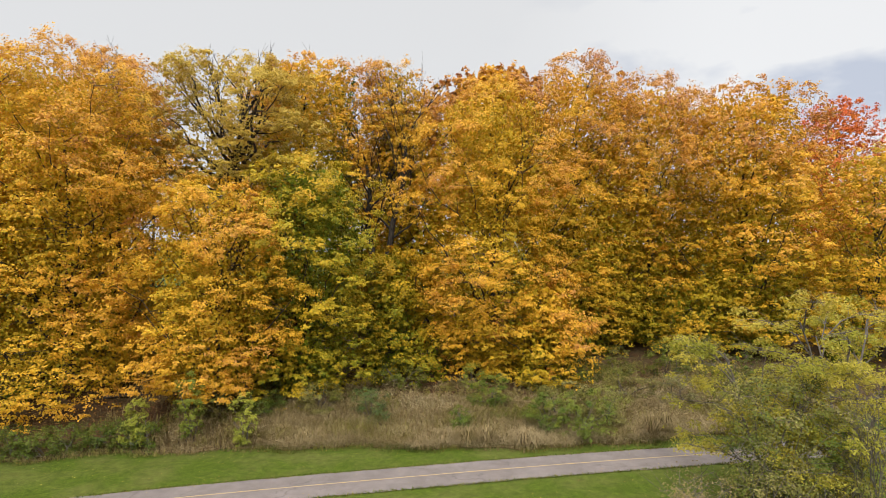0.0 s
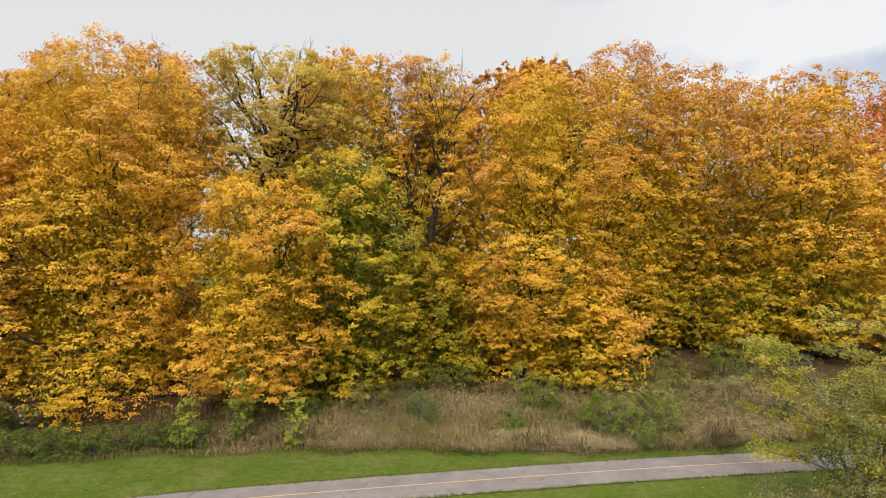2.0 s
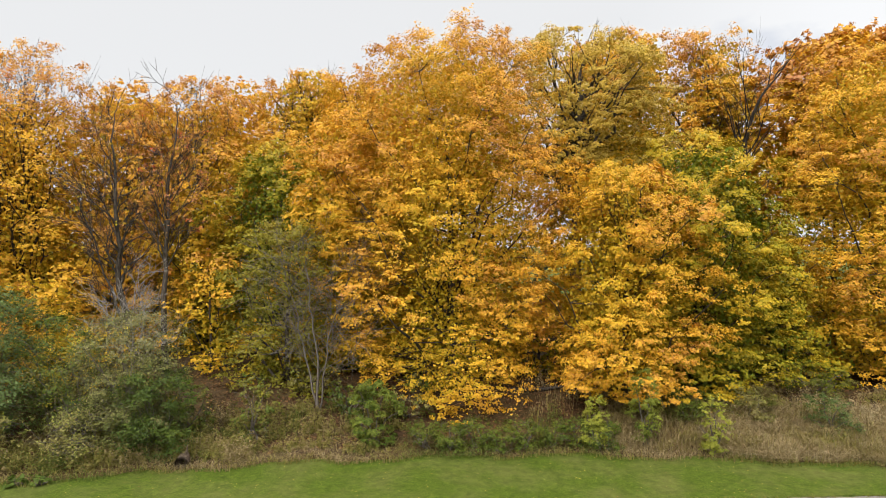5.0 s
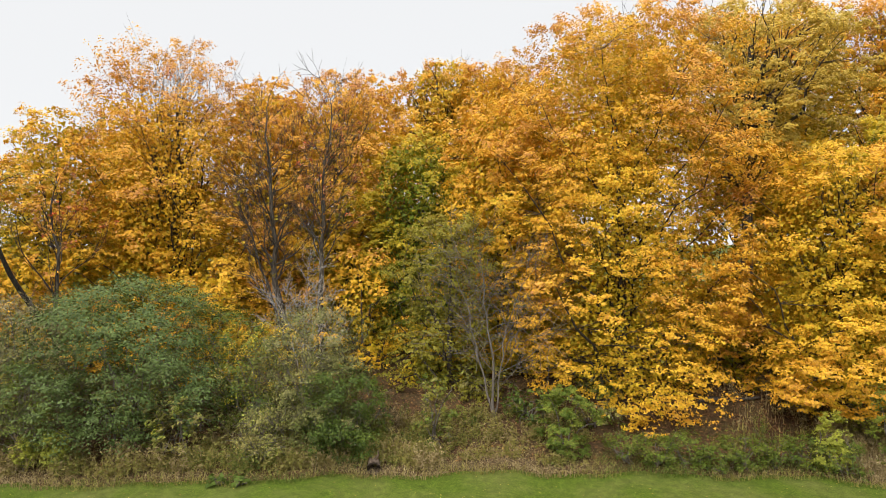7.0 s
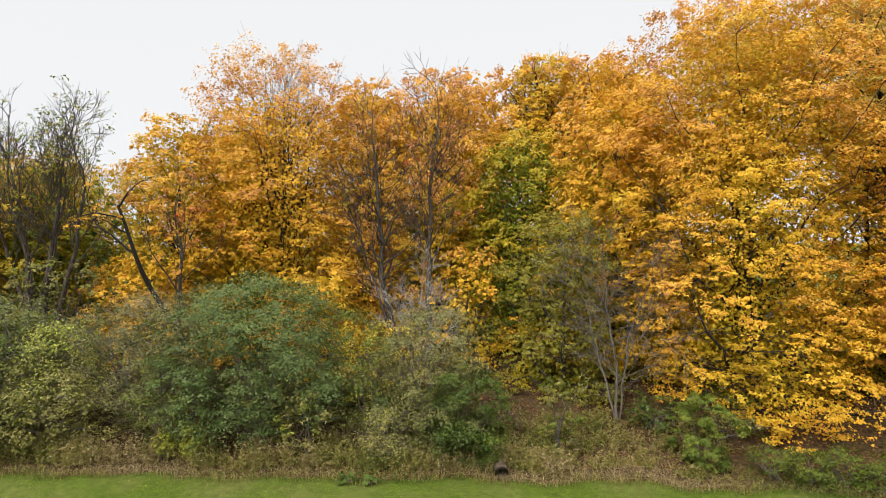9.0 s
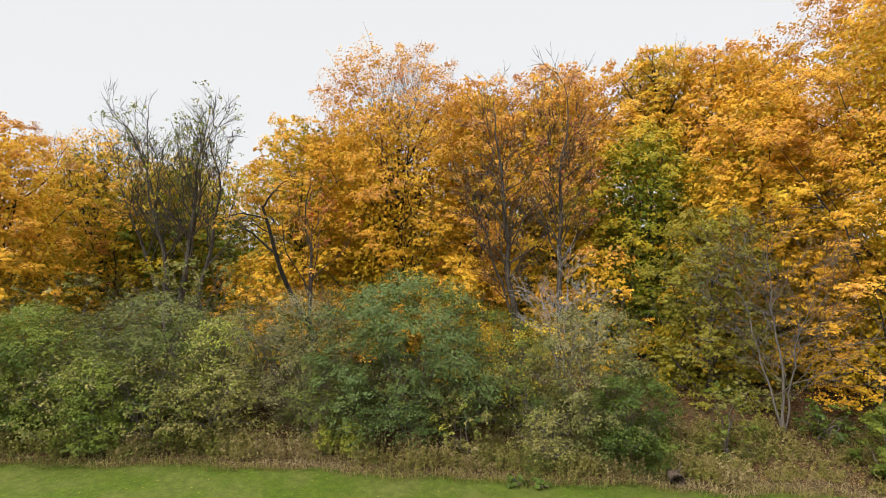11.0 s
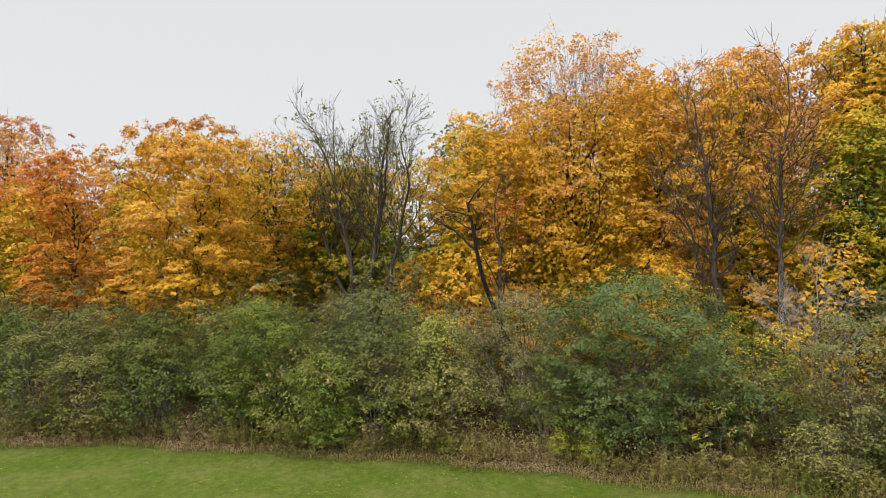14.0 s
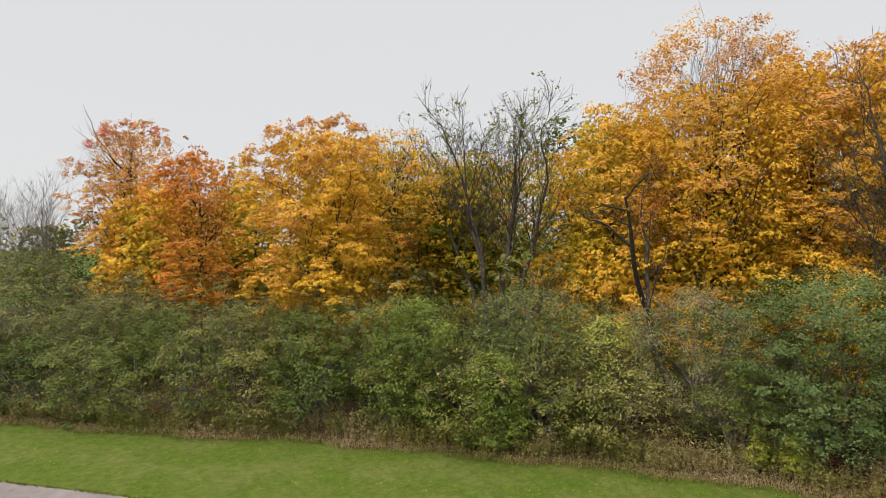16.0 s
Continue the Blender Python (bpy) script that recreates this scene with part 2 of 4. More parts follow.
def unit(v):
    return v / np.maximum(np.linalg.norm(v, axis=-1, keepdims=True), 1e-9)


def tube(geo, pts, radii, sides=6):
    pts, radii = np.asarray(pts, float), np.asarray(radii, float)
    tan = unit(np.gradient(pts, axis=0))
    ref = np.array([0.31, 0.95, 0.05]) if abs(tan[0, 2]) > 0.7 else np.array([0.05, 0.1, 1.0])
    s = unit(np.cross(tan, ref))
    b = np.cross(tan, s)
    k = np.arange(sides) * 2 * np.pi / sides
    ring = pts[:, None] + radii[:, None, None] * (np.cos(k)[None, :, None] * s[:, None] + np.sin(k)[None, :, None] * b[:, None])
    n = len(pts)
    i, j = np.meshgrid(np.arange(n - 1), np.arange(sides), indexing="ij")
    jn = (j + 1) % sides
    f = np.stack([i * sides + j, i * sides + jn, (i + 1) * sides + jn, (i + 1) * sides + j], -1)
    geo.add(ring, f)


def bend(a, b, up, n, rng, wob=0.0):
    """A curved line from a to b that first rises by the share up."""
    a, b = np.asarray(a, float), np.asarray(b, float)
    c = a * 0.55 + b * 0.45
    c[2] = a[2] + (b[2] - a[2]) * up
    t = np.linspace(0, 1, n)[:, None]
    p = (1 - t) ** 2 * a + 2 * t * (1 - t) * c + t * t * b
    if wob:
        w = rng.normal(0, wob, p.shape)
        w[0] = w[-1] = 0
        p = p + w
    return p


def leaves(geo, rng, pos, nrm, size, turn, slim=0.85):
    """A three-cornered leaf at every place."""
    m = len(pos)
    nrm = unit(nrm)
    t = unit(np.cross(nrm, rng.normal(size=(m, 3))))
    b = np.cross(nrm, t) * slim
    s = (size * rng.uniform(0.65, 1.3, m))[:, None]
    v = np.stack([pos + t * s * 0.66, pos + (b * 0.56 - t * 0.36) * s, pos - (b * 0.56 + t * 0.36) * s], 1)
    geo.add(v, np.arange(m * 3).reshape(m, 3), turn)


def clumps(geo, rng, c, rc, per, flat, size, turn, out=None, droop=0.3, slim=0.8, gap=0.4, tight=(0.18, 0.36)):
    """Sprays of leaves: each one a low dome of smaller tufts that droops outwards; 'turn' is a value for each spray."""
    n = len(c)
    sub = int(np.clip(per // 9, 1, 10))
    ti = np.repeat(np.arange(n), sub)
    fl = flat[ti] if np.ndim(flat) else np.full(len(ti), flat)
    a = rng.uniform(0, 2 * np.pi, len(ti))
    rr = np.sqrt(rng.random(len(ti))) * rc[ti] * 0.82
    off = np.stack([np.cos(a) * rr, np.sin(a) * rr, rc[ti] * (rng.normal(0.10, 0.30, len(ti)) * fl - 0.22 * (rr / rc[ti]) ** 2)], 1)
    if out is not None:
        off[:, 2] -= droop * np.maximum(0, (off[:, :2] * out[ti][:, :2]).sum(1))
    tc, tr = c[ti] + off, rc[ti] * rng.uniform(*tight, len(ti)) * (1 + 1.2 * np.clip(fl - 0.4, 0, 0.5))
    tt = turn[ti] + rng.normal(0, 0.025, len(ti))
    lift = unit(np.stack([off[:, 0], off[:, 1], 0.9 * rc[ti]], 1))
    idx = np.repeat(np.arange(len(ti)), max(1, round(per / sub)))
    d = unit(rng.normal(size=(len(idx), 3)))
    d[:, 2] = np.where(rng.random(len(idx)) < 0.66, np.abs(d[:, 2]), d[:, 2])
    k = rng.random(len(idx)) ** gap
    p = d * (k * tr[idx])[:, None]
    p[:, 2] *= np.clip(fl[idx] * 1.25, 0.4, 1.0)
    nr = d * 0.45 + lift[idx] * 0.9 + rng.normal(0, 0.42, d.shape)
    if out is not None:
        nr = nr + out[ti][idx] * 0.6
    tv = tt[idx] + rng.normal(0, 0.03, len(idx)) - 0.03 * (1 - k)
    leaves(geo, rng, tc[idx] + p, nr, size, np.clip(tv, 0, 1), slim)


def profile(u, u0, e):
    """Width of a crown at the share u of its height, widest at u0; a larger e makes it blunter."""
    u = np.clip(u, 0, 1)
    k = np.where(u < u0, (u0 - u) / (u0 * 1.12), (u - u0) / (1.0001 - u0))
    return np.maximum(1 - np.abs(k) ** e, 0) ** (1 / e)

# ---- plan ----
EDGE_X = [-170, -130, -110, -90.3, -81, -75, -68, -61, -55, -47, -39, -33, -28, -20, -12.6, -6, 0.5, 7, 12.4, 25, 60, 120]
EDGE_Y = [-58, -28, -13, -0.9, 4.7, 9.4, 13.2, 17.1, 20, 22.9, 26.4, 28.8, 30.2, 32.4, 33.2, 33.6, 33.4, 33.6, 34.6, 38, 48, 60]


def edge(x):
    """The line where the mown lawn ends."""
    return np.interp(x, EDGE_X, EDGE_Y) + 0.25 * np.sin(np.asarray(x) * 0.9) + 0.15 * np.sin(np.asarray(x) * 2.3)


def rise(x, y):
    """Height of the ground: level lawn, a low bank under the trees."""
    d = np.asarray(y) - np.interp(x, EDGE_X, EDGE_Y)
    u = np.clip((d - 1.5) / 9, 0, 1)
    k = np.clip((-13 - np.asarray(x)) / 8, 0, 1)
    return (1.0 + 0.9 * k) * u * u * (3 - 2 * u) + np.where(d > 0.5, 0.07 * np.sin(np.asarray(x) * 1.1) * np.sin(np.asarray(y) * 0.9), 0)


def gz(x, y):
    return float(rise(np.array([x]), np.array([y]))[0])


def grid_sheet(name, xs, rows_of_y, z_of, mat, label, category):
    """A sheet of quads: for each x a column of y values."""
    g = Geo()
    X = np.repeat(np.asarray(xs)[:, None], rows_of_y.shape[1], 1)
    V = np.stack([X, rows_of_y, z_of(X, rows_of_y)], -1)
    n, m = X.shape
    i, j = np.meshgrid(np.arange(n - 1), np.arange(m - 1), indexing="ij")
    g.add(V, np.stack([i * m + j, (i + 1) * m + j, (i + 1) * m + j + 1, i * m + j + 1], -1))
    return tagged(new(name, g.mesh(name, mat, True)), label, category, kind="structure")


g = Geo()
R = 2500.0
g.add([(-R, -R, -0.05), (R, -R, -0.05), (R, R, -0.05), (-R, R, -0.05)], [(0, 1, 2, 3)])
tagged(new("ground", g.mesh("ground", LAWN)), "wide level ground of green grass", "ground", kind="structure")

xs = np.arange(-165, 100, 0.75)
u = np.linspace(0, 1, 44) ** 1.6
rows = edge(xs)[:, None] + u[None, :] * 75
floor = grid_sheet("forest_floor", xs, rows, lambda X, Y: rise(X, Y) + 0.012 - 0.2 * np.exp(-((Y - edge(X)) / 0.15)), FLOOR,
                   "brown leaf litter and soil of the wooded bank", "forest floor")

# ---- the cycle path ----
PATH_X = np.array([-140, -110, -95, -80.2, -73.5, -60, -48, -34, -20.5, -13.5, -8.2, -1, 7, 13.9, 17.5, 25, 40, 70])
PATH_Y = np.array([-40, -21.5, -12, -3, 1.0, 8.3, 14.3, 20.8, 26.2, 28.2, 29.4, 31.0, 32.7, 33.9, 34.5, 35.6, 37.2, 39.5])
px = np.linspace(-138, 68, 420)
py = np.interp(px, PATH_X, PATH_Y)
for _ in range(3):
    py[8:-8] = np.convolve(py, np.ones(17) / 17, "same")[8:-8]
far = np.stack([px, py], 1)
tang = unit(np.gradient(far, axis=0))
side = np.stack([tang[:, 1], -tang[:, 0]], 1)


def strip(name, o0, o1, z, mat, label, category, ragged=0.0):
    rng = np.random.default_rng(5)
    g = Geo()
    k = np.linspace(0, 1, 5)
    off = o0 + (o1 - o0) * k
    P = far[:, None] + side[:, None] * off[None, :, None]
    if ragged:
        P[:, 0] += side * rng.normal(0, ragged, (len(far), 1))
        P[:, -1] += side * rng.normal(0, ragged, (len(far), 1))
    crown = 0.03 * (1 - (2 * k - 1) ** 2) if ragged else 0 * k
    V = np.concatenate([P, np.broadcast_to((z + crown)[None, :, None], (len(far), 5, 1))], -1)
    n, m = len(far), 5
    i, j = np.meshgrid(np.arange(n - 1), np.arange(m - 1), indexing="ij")
    g.add(V, np.stack([i * m + j, i * m + j + 1, (i + 1) * m + j + 1, (i + 1) * m + j], -1))
    return tagged(new(name, g.mesh(name, mat, True)), label, category, kind="structure")


strip("path", 0.0, 2.85, -0.02, ASPHALT, "worn grey asphalt cycle path with pale patches", "path", 0.03)
strip("trim_centre_line", 1.39, 1.47, 0.016, PAINT, "faded yellow painted centre line of the path", "road marking")

# ---- trees ----


def maple(x, y, top, low, r, turn, n, seed, p=0.42, q=2.8, grad=0.2, leaf=0.168, trunk=0.28, mat=None, bark=None, tufts=None,
          label="", name="maple_tree", size=1.2, lean=(0, 0), limbs=11, fork=0.35, loose=0.0, category="tree", inner=0.6, group="", flat=0.36, fill=0.24, slim=0.85, airy=0.0, limb_k=0.38, boughs=None, bough_r=0.10):
    """A broadleaf tree: trunk, limbs, twigs and a crown of drooping leafy sprays. Heights top and low count from the level lawn."""
    rng = np.random.default_rng(seed)
    z0 = gz(x, y)
    H, L = top - z0, low - z0
    ob = thing(name, x, y, z0 - 0.05, label, category, group)
    mat, bark = mat or MAPLE, bark or BARK
    nc = tufts or int(40 + 5.6 * r * (H - L) ** 0.9)
    # places of the sprays
    uu = rng.random(nc * 6)
    keep = rng.random(nc * 6) < profile(uu, p, q) + 0.12
    uu = uu[keep][:nc]
    nc = len(uu)
    ang = np.arange(nc) * 2.39996 + rng.normal(0, 0.35, nc)
    lump = 1 + 0.18 * np.sin(3 * ang + seed + uu * 7) + 0.14 * np.sin(5 * ang - seed - uu * 11) + 0.06 * rng.normal(size=nc)
    rad = r * profile(uu, p, q) * lump * (1 - inner * rng.random(nc) ** 2.0)
    cz = L + (H - L - 0.45 * size) * uu
    cx, cy = np.cos(ang) * rad + lean[0] * uu, np.sin(ang) * rad + lean[1] * uu
    rc = size * rng.uniform(0.75, 1.5, nc) * (1 - 0.45 * uu)
    C = np.stack([cx, cy, cz - 0.25 * rc], 1)
    # no spray stands alone
    gapn = np.linalg.norm(C[:, None] - C[None], axis=2) + np.eye(nc) * 99
    near = np.sort(gapn, 1)[:, 1] < 1.35 * size + 0.35
    # the sheltered north side is thinner
    near &= (cy < 0.2 * r) | (rng.random(nc) < 0.28)
    C, uu, ang, rad, rc = C[near], uu[near], ang[near], rad[near], rc[near]
    nc = len(C)
    out = unit(np.stack([np.cos(ang), np.sin(ang), np.zeros(nc)], 1))
    # trunk
    th = L + (H - L) * 0.72
    tz = np.linspace(0, th, 12)
    tw = np.cumsum(rng.normal(0, 0.09, (12, 2)), 0) * (tz / th)[:, None]
    T = np.stack([tw[:, 0] + lean[0] * (tz / H), tw[:, 1] + lean[1] * (tz / H), tz], 1)
    tr = trunk * (1 - 0.85 * (tz / th)) + 0.03
    tr[0] *= 1.35
    gt = Geo()
    tube(gt, T, tr, 9)
    bole = part("trunk", gt, bark, ob, smooth=True)
    # limbs reach the outer sprays
    order = np.argsort(-(rad / r + 0.6 * uu + 0.5 * rng.random(nc)))
    nodes = [T[5:]]
    radii = [tr[5:]]
    chosen = []
    for i in order:
        if len(chosen) >= limbs:
            break
        if all(np.linalg.norm(C[i] - C[k]) > 0.45 * r for k in chosen):
            chosen.append(i)
    for i in chosen:
        hz = min(th * 0.97, max(L * fork, C[i, 2] - rng.uniform(0.55, 1.0) * np.hypot(rad[i], 1.5) - 1.0))
        k = np.interp(hz, tz, np.arange(12))
        a = np.array([np.interp(hz, tz, T[:, 0]), np.interp(hz, tz, T[:, 1]), hz])
        P = bend(a, C[i] * [0.84, 0.84, 1.0] - [0, 0, 0.3], 0.45, 8, rng, 0.24)
        r0 = max(0.045, limb_k * np.interp(hz, tz, tr))
        Rr = np.linspace(r0, 0.02, 8)
        gl = Geo()
        tube(gl, P, Rr, 5)
        part("limb", gl, bark, bole, smooth=True)
        nodes.append(P[2:])
        radii.append(Rr[2:])
    N = np.concatenate(nodes)
    RR = np.concatenate(radii)
    gw = Geo()
    for i in range(0, nc, 2 if nc > 250 else 1):
        dd = np.linalg.norm(N - C[i], axis=1) + 1.2 * np.maximum(0, N[:, 2] - C[i, 2])
        k = int(np.argmin(dd))
        m = 3 if dd[k] > 2.8 else 2
        tube(gw, bend(N[k], C[i], 0.4, m, rng, 0.2), np.linspace(min(0.028, RR[k] * 0.5), 0.008, m), 3)
    tagged(part("twig", gw, bark, ob), kind="stuff")
    # dark upswept boughs that show between the sprays
    rb = np.random.default_rng(seed + 9000)
    for k in range((7 if n >= 26000 else 0) if boughs is None else boughs):
        a = k * 2.39996 + seed
        hz = L + (th - L) * rb.uniform(0.05, 0.85)
        at = np.array([np.interp(hz, tz, T[:, 0]), np.interp(hz, tz, T[:, 1]), hz])
        gl = Geo()
        branch(gl, [], rb, at, unit(np.array([np.cos(a) * 0.8, np.sin(a) * 0.8, rb.uniform(0.7, 1.2)])), r * rb.uniform(0.42, 0.56), bough_r, 3, 0.10, 0.5, 3)
        part("limb", gl, BARK_DARK, bole)
    # leaves
    keep = rng.random(nc) >= loose * uu
    gc = Geo(3)
    wave = 0.07 * np.sin(C[:, 0] * 0.8 + seed) + 0.06 * np.sin(C[:, 2] * 0.7 + 2 * seed)
    tv = turn + grad * (uu - 0.5) + 0.8 * wave + rng.normal(0, 0.03, nc) - 0.14 * (1 - np.clip(rad / np.maximum(r * profile(uu, p, q), 0.3), 0, 1))
    n, leaf = 0.72 * n, leaf * 1.08
    per = max(6, int(n / max(1, keep.sum())))
    fl = flat * (1 + 1.5 * uu ** 1.5)
    high = keep & (uu > 0.52) if airy else np.zeros(nc, bool)
    low_ = keep & ~high
    clumps(gc, rng, C[low_], rc[low_], per, fl[low_], leaf, tv[low_], out[low_], 0.3, slim)
    if high.any():
        clumps(gc, rng, C[high], rc[high] * 1.2, max(5, int(per * (1 - airy))), fl[high], leaf, tv[high], out[high], 0.3, slim)
        gb, ends = Geo(), []
        for k in range(14):
            a = k * 2.4
            hz = th * rng.uniform(0.5, 0.95)
            at = np.array([np.interp(hz, tz, T[:, 0]), np.interp(hz, tz, T[:, 1]), hz])
            branch(gb, ends, rng, at, unit(np.array([np.cos(a) * 0.5, np.sin(a) * 0.5, 1.0])), (H - hz) * 0.37, 0.06, 3, 0.2, 0.5, 3)
        tagged(part("twig", gb, bark, ob), kind="stuff")
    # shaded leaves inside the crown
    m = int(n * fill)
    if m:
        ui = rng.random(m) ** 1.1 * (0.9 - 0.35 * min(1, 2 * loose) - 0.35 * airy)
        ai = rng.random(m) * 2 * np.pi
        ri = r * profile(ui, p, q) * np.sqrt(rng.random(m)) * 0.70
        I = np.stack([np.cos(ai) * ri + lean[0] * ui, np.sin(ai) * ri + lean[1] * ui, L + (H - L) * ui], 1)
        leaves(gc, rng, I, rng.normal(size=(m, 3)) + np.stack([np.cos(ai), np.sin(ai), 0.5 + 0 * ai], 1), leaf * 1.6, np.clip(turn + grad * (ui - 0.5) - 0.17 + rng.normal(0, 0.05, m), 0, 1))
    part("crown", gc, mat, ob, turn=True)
    return ob


def branch(g, ends, rng, p, d, length, radius, depth, up=0.12, spread=0.55, kids=3, least=0.010):
    """A bare branch that divides again and again."""
    n = 5 if depth > 1 else (4 if depth else 3)
    P, q = [p], d
    for _ in range(n - 1):
        q = unit(q + rng.normal(0, 0.16, 3) + np.array([0, 0, up]))
        P.append(P[-1] + q * length / (n - 1))
    radius = max(radius, least)
    tip = max(radius * (0.55 if depth else 0.3), 0.008)
    tube(g, P, np.linspace(radius, tip, n), 6 if radius > 0.06 else (4 if radius > 0.02 else 3))
    if depth == 0:
        ends.append(P[-1])
        return
    for k in range(kids):
        at = P[-1] if k == 0 else P[rng.integers(1, n)]
        side_d = unit(np.cross(q, rng.normal(size=3)))
        w = spread * (0.45 if k == 0 else rng.uniform(0.7, 1.3))
        branch(g, ends, rng, at, unit(q + side_d * w), length * rng.uniform(0.58, 0.82), tip * (0.95 if k == 0 else 0.7), depth - 1, up, spread, kids, least)


def bare_tree(x, y, stems, seed, label, mat=None, leaf_mat=None, tufts=0, turn=0.2, name="bare_tree", leaf=0.25, depth=4, tuft_r=0.6, per=40, category="tree", up=0.12, spread=0.55, kids=3, split=0.4, reach=0.17, steep=0.9, bow=1.3, many=0.75, least=0.010):
    """A tree that has lost most of its leaves. stems: (dx, dy, height, radius) each leaning by dx, dy over its height."""
    rng = np.random.default_rng(seed)
    z0 = gz(x, y)
    ob = thing(name, x, y, z0 - 0.05, label, category)
    mat = mat or BARK_GREY
    ends = []
    gw = Geo()
    for sx, sy, h, r in stems:
        hh = h - z0
        n = 12
        t = np.linspace(0, 1, n)
        P = np.stack([sx * t ** bow, sy * t ** bow, hh * 0.70 * t], 1)
        P[1:] += np.cumsum(rng.normal(0, 0.0075 * hh, (n - 1, 3)), 0)
        rr = r * (1 - 0.75 * t)
        rr[0] *= 1.3
        gs = Geo()
        tube(gs, P, rr, 8)
        stem = part("trunk" if len(stems) == 1 else "stem", gs, mat, ob, smooth=True)
        m = max(5, int(hh * many))
        for k in range(m):
            f = split + (1 - split) * (k + 0.5) / m
            at = np.array([np.interp(f, t, P[:, i]) for i in range(3)])
            a = k * 2.4 + rng.normal(0, 0.4)
            d = unit(np.array([np.cos(a) * 0.75, np.sin(a) * 0.75, steep]))
            gl = Geo() if r > 0.1 else gw
            branch(gl, ends, rng, at, d, hh * reach * (1.3 - f * 0.6) * rng.uniform(0.7, 1.2), max(0.018, 0.40 * np.interp(f, t, rr)), depth - 1, up, spread, kids, least)
            if r > 0.1:
                part("limb", gl, mat, stem)
        branch(gw, ends, rng, P[-1], unit(P[-1] - P[-2]), hh * 0.12, rr[-1], depth - 1, up, spread, kids, least)
    tagged(part("twig", gw, mat, ob), kind="stuff")
    if tufts:
        E = np.array(ends)
        E = E[E[:, 2] < np.quantile(E[:, 2], 0.985)]
        E = E[rng.permutation(len(E))[:tufts]]
        gc = Geo(3)
        clumps(gc, rng, E, np.full(len(E), tuft_r), per, 0.8, leaf, np.full(len(E), turn) + rng.normal(0, 0.06, len(E)))
        part("crown", gc, leaf_mat or MAPLE, ob, turn=True)
    return ob


def snag(x, y, label):
    """A crooked trunk leaning out over the shrubs, with one long side limb."""
    rng = np.random.default_rng(44)
    ob = thing("leaning_tree", x, y, gz(x, y) - 0.05, label, "tree")
    k = np.linspace(0, 1, 12)
    P = np.stack([0.8 * k + 0.12 * np.sin(9 * k), -6.6 * k ** 0.95 + 0.25 * np.sin(7 * k), (13.6 - gz(x, y)) * k], 1)
    g = Geo()
    tube(g, P, 0.25 - 0.17 * k, 9)
    bole = part("trunk", g, BARK_DARK, ob, smooth=True)
    side = np.array([-0.82, -0.5, 0.0])
    ends = []
    for f, length, rise_, rad in ((0.74, 2.0, 0.45, 0.10), (0.93, 1.5, 0.35, 0.07), (0.99, 1.3, 0.9, 0.07), (0.85, 1.1, 0.5, 0.05)):
        at = np.array([np.interp(f, k, P[:, i]) for i in range(3)])
        g = Geo()
        branch(g, ends, rng, at, unit(side * (1 if f < 0.98 else -0.6) + [0, 0, rise_]), length, rad, 3, 0.0, 0.6, 3)
        part("limb", g, BARK_DARK, bole)
    g = Geo(3)
    E = np.array(ends)[::6]
    clumps(g, rng, E, np.full(len(E), 0.5), 14, 0.8, 0.15, np.full(len(E), 0.6))
    part("crown", g, MAPLE, ob, turn=True)
    return ob


